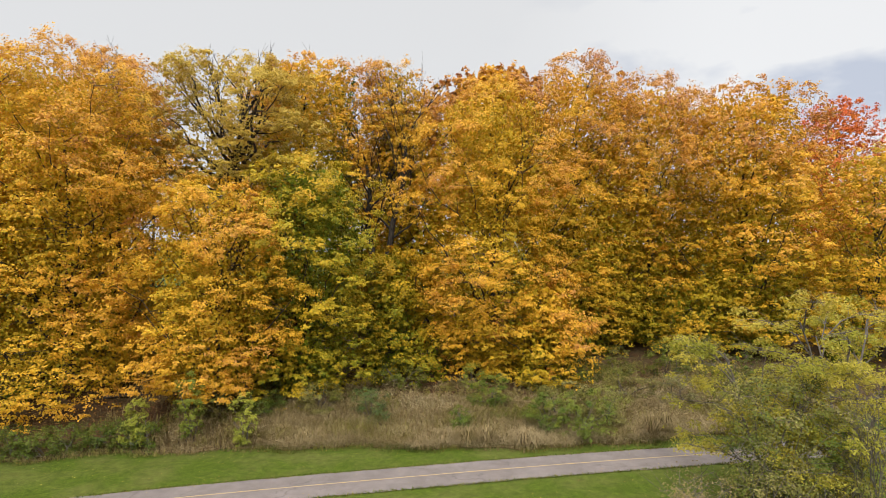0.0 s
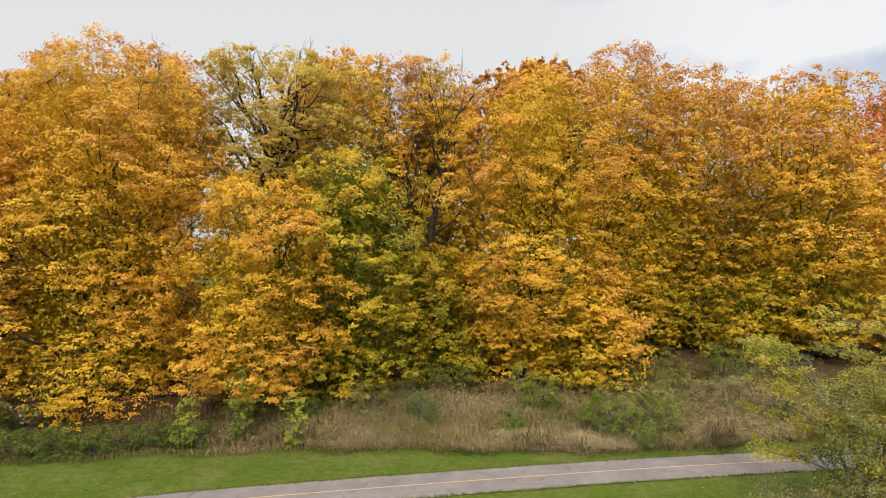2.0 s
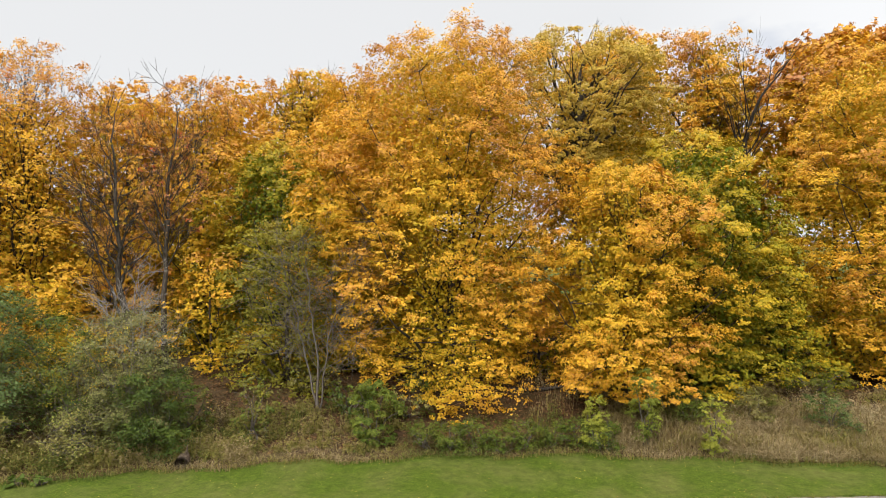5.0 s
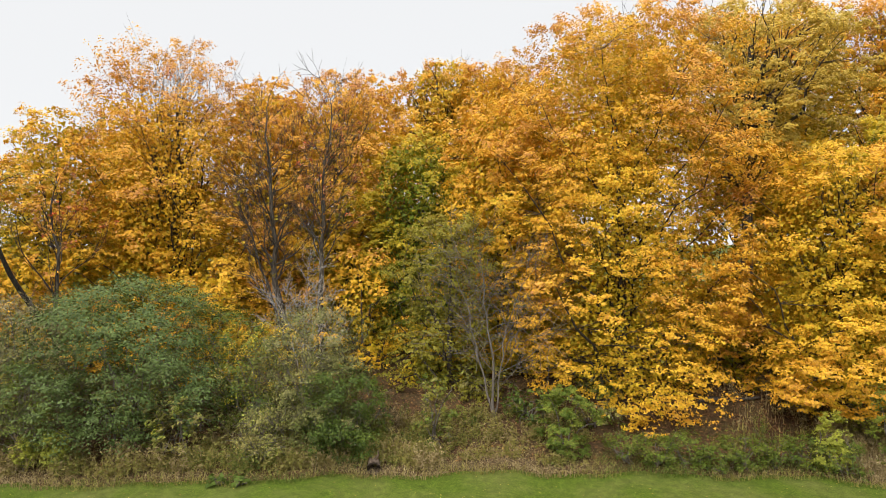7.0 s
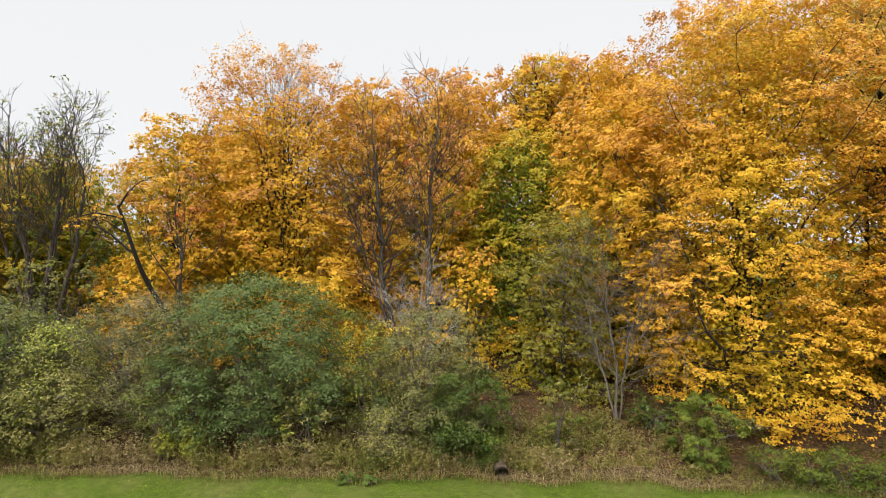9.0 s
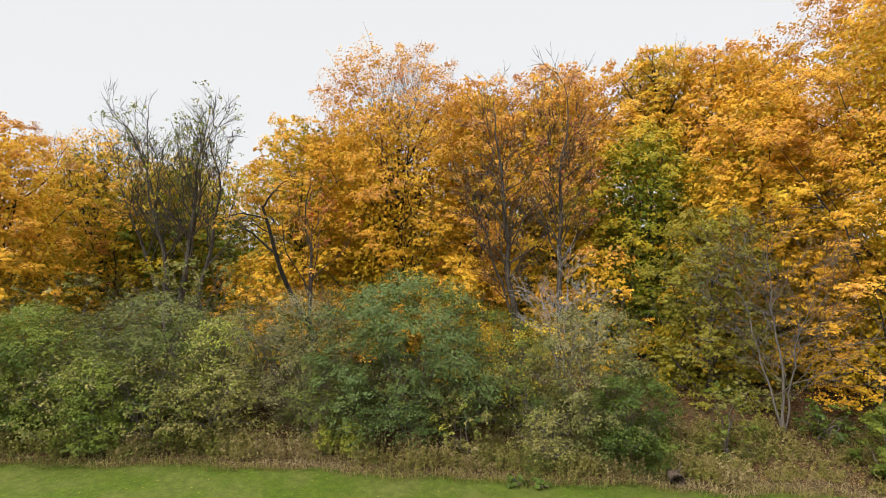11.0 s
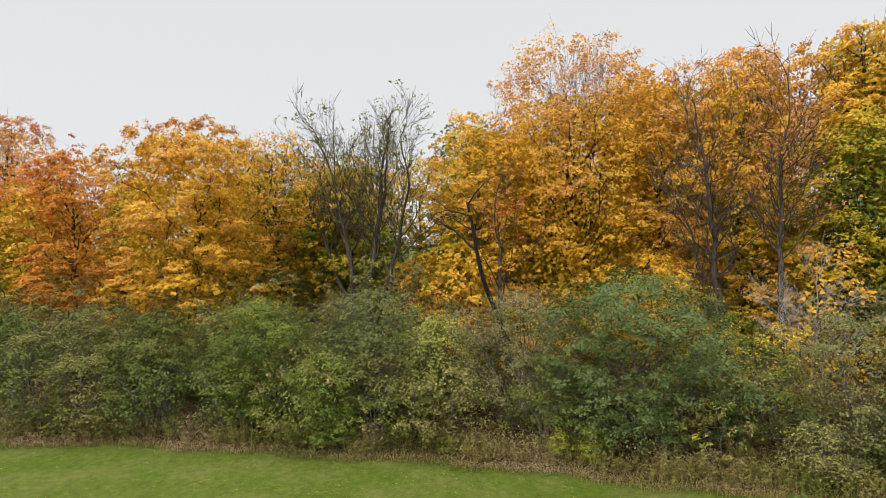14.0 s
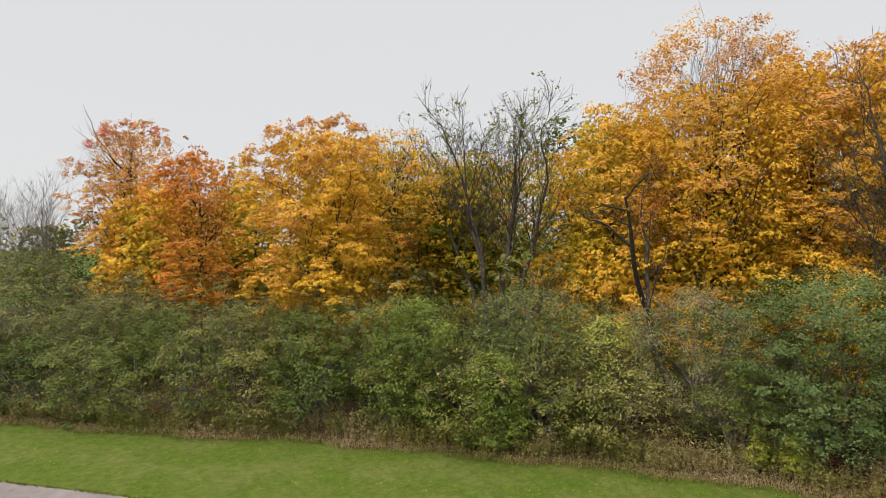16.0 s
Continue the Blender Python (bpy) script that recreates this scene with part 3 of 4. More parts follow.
def shrub(x, y, top, r, turn, n, seed, label, leaf=0.13, sy=None, mat=None, name="shrub", stems=14, var=0.06, tufts=None, size=0.85, group="", twiggy=0.3, p=0.42, q=2.6, grad=0.05, flat=0.75):
    """A many-stemmed bush, leafy nearly to the ground."""
    rng = np.random.default_rng(seed)
    z0 = gz(x, y)
    H = top - z0
    ob = thing(name, x, y, z0 - 0.04, label, "shrub", group)
    sy = sy or r
    nc = tufts or int(30 + 7 * r * H)
    uu = rng.random(nc * 6)
    uu = uu[rng.random(nc * 6) < profile(uu, p, q) + 0.2][:nc]
    nc = len(uu)
    ang = np.arange(nc) * 2.39996 + rng.normal(0, 0.4, nc)
    lump = 1 + 0.15 * np.sin(3 * ang + seed + uu * 5) + 0.1 * np.sin(4 * ang - seed * 2 + uu * 9) + 0.08 * rng.normal(size=nc)
    fr = lump * (1 - 0.55 * rng.random(nc) ** 1.8) * np.maximum(profile(uu, p, q), 0.25)
    C = np.stack([np.cos(ang) * fr * r, np.sin(ang) * fr * sy, 0.12 + (H - 0.2 * size) * (0.03 + 0.97 * uu)], 1)
    keep = (C[:, 1] < 0.35 * sy) | (rng.random(nc) < 0.4)
    C, uu, ang = C[keep], uu[keep], ang[keep]
    nc = len(C)
    rc = size * rng.uniform(0.6, 1.3, nc)
    gs = Geo()
    step = max(1, nc // stems)
    for i in range(0, nc, step):
        a = np.array([rng.normal(0, 0.12 * r), rng.normal(0, 0.12 * sy), 0])
        tube(gs, bend(a, C[i], 0.75, 7, rng, 0.07), np.linspace(0.05, 0.012, 7), 5)
    tagged(part("stem", gs, TWIG, ob), kind="stuff")
    gw = Geo()
    for i in range(nc):
        if rng.random() < twiggy:
            for _ in range(2):
                d = unit(np.array([C[i, 0], C[i, 1], 0.6 * H]) * 0.3 + rng.normal(size=3))
                tube(gw, bend(C[i] - d * rc[i] * 0.8, C[i] + d * rc[i] * rng.uniform(0.9, 1.7), 0.5, 2, rng), np.array([0.013, 0.005]), 3)
    if gw.n:
        tagged(part("twig", gw, TWIG, ob), kind="stuff")
    gc = Geo(3)
    tv = turn + rng.normal(0, var, nc) + grad * (uu - 0.5) * 2
    out = unit(np.stack([np.cos(ang), np.sin(ang), 0.4 + 0 * ang], 1))
    clumps(gc, rng, C, rc, max(5, int(0.76 * n / nc)), flat, leaf * 1.06, tv, out, 0.1, 0.62, 0.45, (0.2, 0.42))
    part("foliage", gc, mat or SHRUB, ob, turn=True)
    return ob


# ---- the maples along the bank ----
GOLD = "tall maple in full golden-orange autumn leaf, on the wooded bank"
maple(-27.5, 42.0, 27.0, 0.7, 8.2, 0.63, 170000, 11, q=3.4, tufts=1150, fill=0.24, grad=0.12, label="broad golden maple with drooping sprays reaching down to the bank", trunk=0.36, limbs=15, leaf=0.12)
maple(-15.8, 39.8, 17.2, 2.4, 5.6, 0.62, 80000, 12, grad=0.0, label="small golden-orange maple in front of taller trees", trunk=0.24, leaf=0.114)
maple(-18.6, 51.0, 29.4, 17.5, 7.8, 0.84, 74000, 13, grad=0.2, loose=0.05, mat=PALE, label="pale yellow-green tree with dark forked limbs", name="tall_tree", trunk=0.55, limbs=16, fork=0.85, fill=0.05, limb_k=0.8, boughs=9, bough_r=0.2, leaf=0.14)
maple(-10.4, 43.8, 19.4, 1.0, 5.6, 0.41, 76000, 14, grad=-0.04, label="green maple just turning yellow, under taller trees", trunk=0.22, leaf=0.140)
maple(-14.6, 60.0, 32.4, 13.0, 8.0, 0.58, 44000, 15, grad=0.3, label=GOLD, leaf=0.2, trunk=0.35, fill=0.38)
maple(-5.6, 61.5, 32.6, 20.0, 4.2, 0.62, 22000, 16, grad=0.12, airy=0.2, label="golden maple just behind a forked tree", fill=0.2)
bare_tree(-6.6, 57.0, [(-2.4, 0.0, 29.5, 0.58), (2.6, 0.3, 30.5, 0.54)], 160, "dark forked tree with a thin golden crown", name="forked_tree", mat=BARK_DARK, depth=3, tufts=80, turn=0.6, tuft_r=0.7, per=18, leaf=0.18, split=0.55, reach=0.15, bow=1.5, many=0.45, least=0.018)
maple(4.3, 49.5, 26.5, 1.8, 7.9, 0.62, 112000, 17, grad=0.04, label="broad golden maple with low hanging sprays", trunk=0.38, limbs=15, leaf=0.130, fill=0.3)
maple(5.2, 61.0, 31.6, 14.0, 6.6, 0.72, 27000, 162, grad=0.2, label="golden maple deeper in the wood", leaf=0.32, fill=0.4)
maple(-4.6, 48.4, 12.4, 1.5, 3.6, 0.43, 20000, 161, label="young golden maple between broader ones", trunk=0.14, leaf=0.165, fill=0.25)
maple(8.2, 46.0, 9.5, 1.4, 3.6, 0.60, 16000, 18, label="low orange maple at the edge of the wood", trunk=0.14)
maple(14.0, 60.5, 32.6, 1.6, 7.6, 0.62, 60000, 19, leaf=0.178, grad=0.36, label=GOLD, trunk=0.32, fill=0.5)
maple(23.0, 64.0, 31.8, 1.6, 7.6, 0.62, 54000, 20, leaf=0.178, grad=0.36, label=GOLD, trunk=0.3, fill=0.5)
maple(31.5, 76.0, 33.4, 8.0, 5.4, 0.50, 18000, 21, label="tall maple with a dull green-gold crown behind others")
maple(30.8, 58.5, 29.6, 2.2, 8.2, 0.62, 66000, 22, leaf=0.178, grad=0.36, label=GOLD, trunk=0.36, fill=0.5)
maple(47.8, 70.0, 30.6, 10.0, 5.6, 0.72, 20000, 23, grad=0.3, mat=FLAME, label="tall maple with a bright red top", leaf=0.21)
maple(43.5, 57.0, 22.6, 2.5, 8.2, 0.59, 40000, 24, grad=0.12, label=GOLD, fill=0.38)
maple(-28.0, 49.5, 28.8, 15.0, 5.6, 0.74, 32000, 25, grad=0.15, airy=0.25, label="tall maple with a thin rusty-orange top")
maple(-39.0, 54.0, 28.2, 11.0, 6.0, 0.66, 23000, 26, grad=0.25, label=GOLD, fill=0.38)
maple(-35.6, 42.5, 21.8, 2.5, 4.8, 0.58, 40000, 27, grad=0.18, label="yellow maple leafed from top to ground")
maple(-38.2, 37.6, 13.4, 1.0, 3.9, 0.06, 19000, 28, grad=0.2, label="dull green young tree with thin yellowing leaves", name="young_tree", mat=PALE, leaf=0.125, trunk=0.16, size=0.9, limb_k=0.55)
maple(-44.0, 47.0, 20.8, 2.5, 5.2, 0.34, 36000, 29, leaf=0.17, grad=0.20, fill=0.3, label="green maple just turning yellow below a taller one")
maple(-52.5, 49.0, 27.3, 2.0, 6.0, 0.62, 46000, 30, grad=0.30, label="tall maple, golden below and russet on top", fill=0.3, airy=0.15)
maple(-63.5, 40.5, 28.5, 2.0, 8.2, 0.69, 96000, 31, grad=0.22, airy=0.34, label="large maple, yellow below and thin russet above", trunk=0.34, limbs=15, leaf=0.15, fill=0.34, boughs=13, bough_r=0.13)
maple(-85.4, 19.0, 21.4, 3.0, 7.0, 0.69, 78000, 32, grad=0.12, size=0.95, tufts=620, leaf=0.145, label="round-crowned golden maple behind the shrubs", trunk=0.32, fill=0.3)
maple(-104.5, 16.4, 21.6, 3.0, 4.6, 0.36, 36000, 33, mat=FLAME, size=0.9, tufts=330, leaf=0.15, grad=0.16, label="narrow orange-red maple behind the shrubs")
maple(-126.0, 17.0, 27.3, 8.0, 8.0, 0.84, 40000, 34, grad=0.2, size=0.95, tufts=560, leaf=0.15, boughs=10, bough_r=0.17, trunk=0.4, label="tall maple with a thin purple-brown crown")

maple(-88.5, 29.0, 22.3, 3.0, 6.5, 0.55, 27500, 35, grad=0.15, label="golden maple behind the bare tree", fill=0.36, airy=0.1)
bare_tree(-136.0, 9.0, [(-1.5, 0.3, 21.5, 0.17), (1.4, 0.0, 19.0, 0.14), (3.2, 0.5, 17.0, 0.1)], 36, "bare grey twiggy tree beyond the shrubs", mat=TWIG, depth=4, reach=0.22, split=0.3)

maple(-44.2, 55.5, 29.2, 17.5, 5.6, 0.60, 30000, 142, grad=0.1, label="golden maple with dark spreading limbs", leaf=0.18, trunk=0.42, limbs=14, fork=0.8, limb_k=0.8, boughs=9, bough_r=0.16)
maple(-61.0, 51.0, 28.0, 4.0, 6.0, 0.70, 15000, 143, grad=0.1, leaf=0.24, fill=0.6, label="rusty-orange maple filling a gap behind others")
maple(-53.6, 58.0, 30.0, 5.0, 6.4, 0.70, 15000, 144, grad=0.1, leaf=0.25, fill=0.6, label="rusty-orange maple filling a gap behind others")
maple(-37.0, 58.0, 29.5, 5.0, 6.4, 0.64, 15000, 145, grad=0.1, leaf=0.25, fill=0.6, label="golden maple filling a gap behind others")
maple(-71.5, 45.0, 23.5, 4.0, 5.4, 0.56, 13000, 146, grad=0.1, leaf=0.24, fill=0.6, label="olive-gold maple filling a gap behind others")
maple(-69.3, 34.8, 22.6, 2.0, 4.4, 0.58, 30000, 37, grad=0.08, label="bright yellow maple beside a larger one")
maple(-57.8, 45.6, 26.4, 2.0, 5.2, 0.66, 30000, 38, grad=0.16, label="golden maple behind the bare grey trees", fill=0.3)

maple(-89.5, 37.6, 21.0, 3.0, 6.0, 0.46, 20000, 131, label="dull golden-green maple behind the bare tree")
maple(-87.5, 58.0, 28.0, 4.0, 6.0, 0.12, 10000, 132, label="dark green tree far behind the maples", name="tall_tree", leaf=0.24)
maple(-121.5, 28.5, 22.6, 4.0, 4.4, 0.30, 11000, 133, loose=0.15, label="thin dark tree far behind the maples", name="tall_tree", leaf=0.24)
maple(-146.0, 12.0, 15.0, 3.0, 7.0, 0.24, 8000, 134, label="dark green tree far beyond the shrubs", name="tall_tree", leaf=0.24)
maple(-82.0, 42.0, 20.5, 3.0, 6.5, 0.46, 24000, 135, label="golden-green maple behind the bare tree", leaf=0.165)

maple(-3.5, 63.0, 29.5, 6.0, 5.5, 0.60, 15000, 137, grad=0.15, leaf=0.28, fill=0.4, label="golden maple filling a gap behind others")
maple(-78.5, 52.0, 24.0, 3.0, 6.5, 0.58, 14000, 138, label="olive-gold tree behind the bare tree", name="tall_tree", leaf=0.24, fill=0.3)
maple(-98.0, 31.0, 20.0, 3.0, 6.0, 0.60, 15000, 139, label="olive-gold maple behind the shrubs", leaf=0.24, fill=0.35)
maple(-133.0, 22.0, 19.0, 3.0, 6.0, 0.62, 15000, 141, label="dull orange maple behind a thin-crowned one", leaf=0.24, fill=0.3)
maple(-112.0, 26.0, 20.0, 3.0, 6.0, 0.55, 14000, 140, label="dull golden maple behind the shrubs", leaf=0.24, fill=0.35)
bare_tree(-136.5, 3.5, [(-0.8, 0.3, 20.0, 0.16), (1.6, 0.0, 17.0, 0.12)], 48, "bare grey twiggy tree beyond the shrubs", mat=TWIG, depth=4, reach=0.22, split=0.3)
bare_tree(-144.0, 5.5, [(0.5, 0.3, 18.0, 0.14)], 49, "bare grey twiggy tree beyond the shrubs", mat=TWIG, depth=4, reach=0.24, split=0.25)
maple(-12.6, 72.0, 35.2, 10.0, 2.6, 0.08, 7000, 136, label="dark green tree top far behind the maples", name="tall_tree", leaf=0.26)

maple(-81.2, 31.6, 19.6, 3.0, 4.6, 0.47, 22000, 147, grad=0.08, label="olive-gold maple close behind the bare tree", leaf=0.17, fill=0.3)

# ---- bare and half-bare trees ----
bare_tree(-50.5, 38.0, [(-2.6, 0.5, 26.0, 0.29), (-2.6, -0.6, 19.0, 0.13)], 41, "tall grey forked tree with nearly bare branches", depth=4, tufts=60, turn=0.40, tuft_r=0.5, per=12, leaf=0.13, many=1.1, reach=0.10, steep=0.7, spread=0.7, up=0.05, split=0.36, mat=BARK, least=0.019)
bare_tree(-47.8, 37.7, [(0.2, 0.4, 25.4, 0.25)], 42, "tall slim tree with bare grey limbs and a russet top", depth=4, tufts=260, turn=0.86, tuft_r=0.55, per=12, leaf=0.13, many=1.1, reach=0.095, steep=0.9, spread=0.65, up=0.08, split=0.46, mat=BARK, least=0.019)
bare_tree(-74.9, 27.2, [(-7.6, 0.6, 23.4, 0.22), (-4.4, 1.0, 25.0, 0.29), (-2.2, -0.8, 24.0, 0.21), (0.2, 0.4, 24.4, 0.20), (1.8, 0.8, 24.2, 0.30), (4.2, 0.2, 23.6, 0.25)], 43,
          "bare vase-shaped tree with last green tufts at its tips", mat=BARK, many=0.5, least=0.018, depth=4, kids=3, tufts=650, turn=0.22, tuft_r=0.7, per=8, leaf=0.15, spread=0.7, steep=0.95, up=0.10, reach=0.14, split=0.47, bow=0.95)
snag(-63.9, 31.6, "dark crooked tree leaning out over the shrubs")
bare_tree(-63.4, 30.5, [(-0.8, 0.2, 17.5, 0.23)], 47, "thin grey tree with a few rusty leaves", mat=BARK, depth=3, tufts=60, turn=0.85, per=16, leaf=0.16, reach=0.2)
bare_tree(-34.4, 34.2, [(-0.6, 0.2, 14.5, 0.085), (-2.6, 0.4, 12.5, 0.07), (1.4, 0.3, 12.0, 0.06)], 45, "dead grey sapling with a thicket of fine twigs", depth=4, name="dead_sapling", split=0.2, reach=0.20, mat=TWIG, steep=0.6, spread=0.8, up=0.02, many=1.0)
bare_tree(-45.4, 31.4, [(0.3, 0, 11.6, 0.06), (-1.2, 0.2, 9.5, 0.05), (1.2, 0.0, 9.8, 0.045)], 46, "bleached dead sapling with spreading twigs", depth=4, name="dead_sapling", split=0.25, mat=PALEBARK, reach=0.19, spread=0.75, up=0.04)

# ---- the shrubs along the lawn ----
HEDGE = "overgrown shrubs along the lawn"
shrub(-52.5, 25.8, 9.2, 4.6, 0.05, 52000, 51, "large dense teal-green shrub", group=HEDGE, twiggy=0.2, mat=TEAL, leaf=0.115, tufts=430)
shrub(-54.2, 30.0, 8.6, 3.6, 0.12, 13000, 66, "dark green shrub behind a larger one", group=HEDGE, leaf=0.13)
shrub(-42.8, 28.8, 7.6, 2.9, 0.42, 26000, 52, "grey-green twiggy shrub with thinning leaves", group=HEDGE, var=0.12, leaf=0.10, twiggy=0.9, mat=GREYLEAF)
shrub(-40.8, 28.0, 5.0, 1.8, 0.04, 20000, 53, "low dark green bush", group=HEDGE, leaf=0.095)
shrub(-46.6, 29.0, 5.4, 2.6, 0.30, 12000, 54, "thin yellowing bush with golden leaves", group=HEDGE, var=0.16, leaf=0.10)
shrub(-47.6, 31.6, 6.6, 3.0, 0.97, 6000, 62, "bush with bright golden leaves behind greener shrubs", group=HEDGE, var=0.03, leaf=0.12)
shrub(-49.0, 29.8, 7.0, 2.8, 0.12, 12000, 63, "dark green shrub between taller ones", group=HEDGE, leaf=0.10)
shrub(-44.6, 26.4, 2.6, 1.5, 0.62, 5000, 64, "thin tan-green shrub with fading leaves", group=HEDGE, leaf=0.09, twiggy=0.8)
shrub(-58.6, 24.2, 8.2, 3.3, 0.58, 26000, 55, "brownish twiggy shrub losing its leaves", group=HEDGE, var=0.12, twiggy=1.0, mat=GREYLEAF, leaf=0.085)
shrub(-56.2, 22.9, 5.2, 2.0, 0.24, 9000, 65, "olive-green shrub beside a browner one", group=HEDGE, leaf=0.095, twiggy=0.6)
shrub(-66.0, 16.4, 5.0, 1.7, 0.50, 12000, 58, "bright leaf-green bush among duller shrubs", group=HEDGE, mat=GREEN, leaf=0.12)

# the thicket beside the path
def ash(x, y, seed, label, high=9.6, wide=5.6, stems=5):
    """A young spreading ash: several slim trunks, long arching limbs and drooping feathered leaves along every twig."""
    rng = np.random.default_rng(seed)
    ob = thing("young_ash_tree", x, y, gz(x, y) - 0.05, label, "tree")
    gc = Geo(3)
    gw = Geo()
    goals = []
    for k in range(stems):
        a = k * 6.283 / stems + 0.4
        k_ = np.linspace(0, 1, 9)
        H = high * rng.uniform(0.78, 1.0)
        P = np.stack([(0.3 + 1.7 * k_ ** 1.3) * np.cos(a), (0.3 + 1.7 * k_ ** 1.3) * np.sin(a), H * k_], 1)
        P[1:] += np.cumsum(rng.normal(0, 0.06, (8, 3)), 0)
        g = Geo()
        tube(g, P, 0.085 * (1 - 0.75 * k_) + 0.012, 7)
        bole = part("trunk", g, TWIG, ob, smooth=True)
        for m in range(9):
            f = 0.22 + 0.76 * (m + rng.random()) / 9
            at = np.array([np.interp(f, k_, P[:, i]) for i in range(3)])
            b = a + rng.normal(0, 0.75)
            reach = wide * rng.uniform(0.46, 1.0) * (1.1 - 0.55 * f)
            end = at + np.array([np.cos(b) * reach, np.sin(b) * reach, reach * rng.uniform(0.1, 0.7) * f])
            L = bend(at, end, 1.5, 9, rng, 0.06)
            g = Geo()
            tube(g, L, np.linspace(0.035, 0.010, 9), 5)
            part("limb", g, TWIG, bole)
            goals.append((L, b))
        goals.append((P[5:], a))
    for q, (L, b) in enumerate(goals):
        bare = rng.random() < 0.22
        tone = rng.uniform(0.25, 0.85)
        for _ in range(12):
            f = rng.uniform(0.25, 1.0)
            u = f * (len(L) - 1)
            at = np.array([np.interp(u, np.arange(len(L)), L[:, i]) for i in range(3)])
            c = b + rng.normal(0, 0.9)
            ln = rng.uniform(0.6, 1.7)
            T = bend(at, at + np.array([np.cos(c) * ln, np.sin(c) * ln, ln * rng.uniform(-0.1, 0.45)]), 1.7, 6, rng, 0.03)
            tube(gw, T, np.linspace(0.012, 0.005, 6), 3)
            if bare and rng.random() < 0.7:
                continue
            # feathered leaves hang in two rows
            m = int(ln * 8)
            v = np.repeat(rng.uniform(0.2, 1.0, m) * 5, 2)
            base = np.stack([np.interp(v, np.arange(6), T[:, i]) for i in range(3)], 1)
            sgn = np.tile([1.0, -1.0], m)
            h = c + sgn * rng.uniform(0.6, 1.3, 2 * m)
            way = unit(np.stack([np.cos(h), np.sin(h), rng.uniform(-1.0, -0.25, 2 * m)], 1))
            fp = np.linspace(0.10, 0.34, 4)
            pos = (base[:, None] + way[:, None] * fp[None, :, None]).reshape(-1, 3) + rng.normal(0, 0.03, (8 * m, 3))
            pos[:, 2] -= np.tile(fp ** 2, 2 * m) * 0.8
            leaves(gc, rng, pos, rng.normal(0, 0.55, pos.shape) + np.array([0, -0.3, 0.7]), 0.135, np.clip(tone + rng.normal(0, 0.08, len(pos)), 0, 1), 0.42)
    tagged(part("twig", gw, TWIG, ob), kind="stuff")
    part("crown", gc, ASH, ob, turn=True)
    return ob


ash(18.2, 25.8, 151, "young ash with drooping yellow-green leaves beside the path", 9.4, 5.2)
ash(14.7, 25.2, 157, "low spreading ash with drooping green-yellow leaves beside the path", 7.0, 4.0, 3)
shrub(14.0, 23.6, 6.6, 2.6, 0.36, 26000, 152, "olive small-leaved shrub beside the path", leaf=0.09, twiggy=0.9, var=0.12, stems=24)
bare_tree(16.4, 21.6, [(-1.4, 0.2, 6.4, 0.05), (0.3, 0.1, 7.0, 0.05), (1.5, -0.2, 6.2, 0.05), (-0.4, -0.5, 5.6, 0.04), (2.4, 0.3, 6.0, 0.04)], 153, "thicket of bare grey-brown shoots", mat=TWIG, depth=3, name="bare_shrub", category="shrub", split=0.1, reach=0.25, steep=1.2)
shrub(10.4, 22.6, 2.6, 1.9, 0.45, 5000, 154, "brown withered bush beside the path", mat=DRY, leaf=0.08, twiggy=1.0)
shrub(12.8, 21.6, 3.6, 1.8, 0.50, 6000, 155, "olive-brown bush with thin leaves", leaf=0.09, twiggy=1.0, var=0.15)
shrub(17.8, 22.3, 3.9, 1.7, 0.80, 9000, 156, "bright yellow-green bush beside the path", mat=GREEN, leaf=0.085, twiggy=0.3)

KINDS = [(0.12, 0.07, "broad dense dark green shrub beside the lawn", 0.3), (0.36, 0.09, "olive-brown shrub with many bare twigs", 0.8),
         (0.28, 0.09, "grey-green shrub with thinning leaves", 0.6), (0.44, 0.10, "yellowing olive shrub with thin leaves", 0.4), (0.26, 0.07, "dense leaf-green shrub beside the lawn", 0.2)]
rng1 = np.random.default_rng(17)
FRONT = [(-62.4, 21.2, 6.8, 2.1, 0.68, 0.06, "yellow-green shrub with loose foliage", 0.4), (-66.6, 20.6, 8.0, 4.2, 0.12, 0.08, "broad dark grey-green shrub full of fine twigs", 1.0),
         (-74.2, 17.0, 7.4, 3.7, 0.28, 0.07, "dense leaf-green shrub beside the lawn", 0.3), (-79.6, 13.4, 6.4, 3.1, 0.32, 0.09, "olive-green shrub beside the lawn", 0.5),
         (-85.4, 12.6, 7.0, 3.9, 0.38, 0.08, "olive-brown shrub with many twigs", 0.8), (-90.6, 7.6, 5.6, 2.9, 0.24, 0.07, "dense dark green shrub beside the lawn", 0.3),
         (-95.6, 6.4, 7.2, 4.0, 0.36, 0.09, "olive shrub losing its leaves", 0.8), (-102.0, 1.4, 6.4, 3.6, 0.54, 0.06, "grey-brown twiggy shrub beside the lawn", 1.0),
         (-108.0, -2.6, 6.8, 3.8, 0.34, 0.09, "grey-green shrub with thinning leaves", 0.7), (-115.0, -8.0, 7.0, 4.0, 0.30, 0.08, "olive-green shrub beside the lawn", 0.4), (-122.0, -13.0, 7.0, 4.0, 0.44, 0.08, "olive-brown shrub with many twigs", 0.6)]
shrub(-70.9, 15.9, 7.6, 2.7, 0.46, 24000, 67, "yellow-green leafy shrub among darker ones", group=HEDGE, mat=GREEN, leaf=0.11, var=0.1, twiggy=0.2)
shrub(-118.0, 5.5, 10.5, 3.6, 0.30, 14000, 57, "tall dark grey-green shrub full of twigs", group=HEDGE, twiggy=1.0)
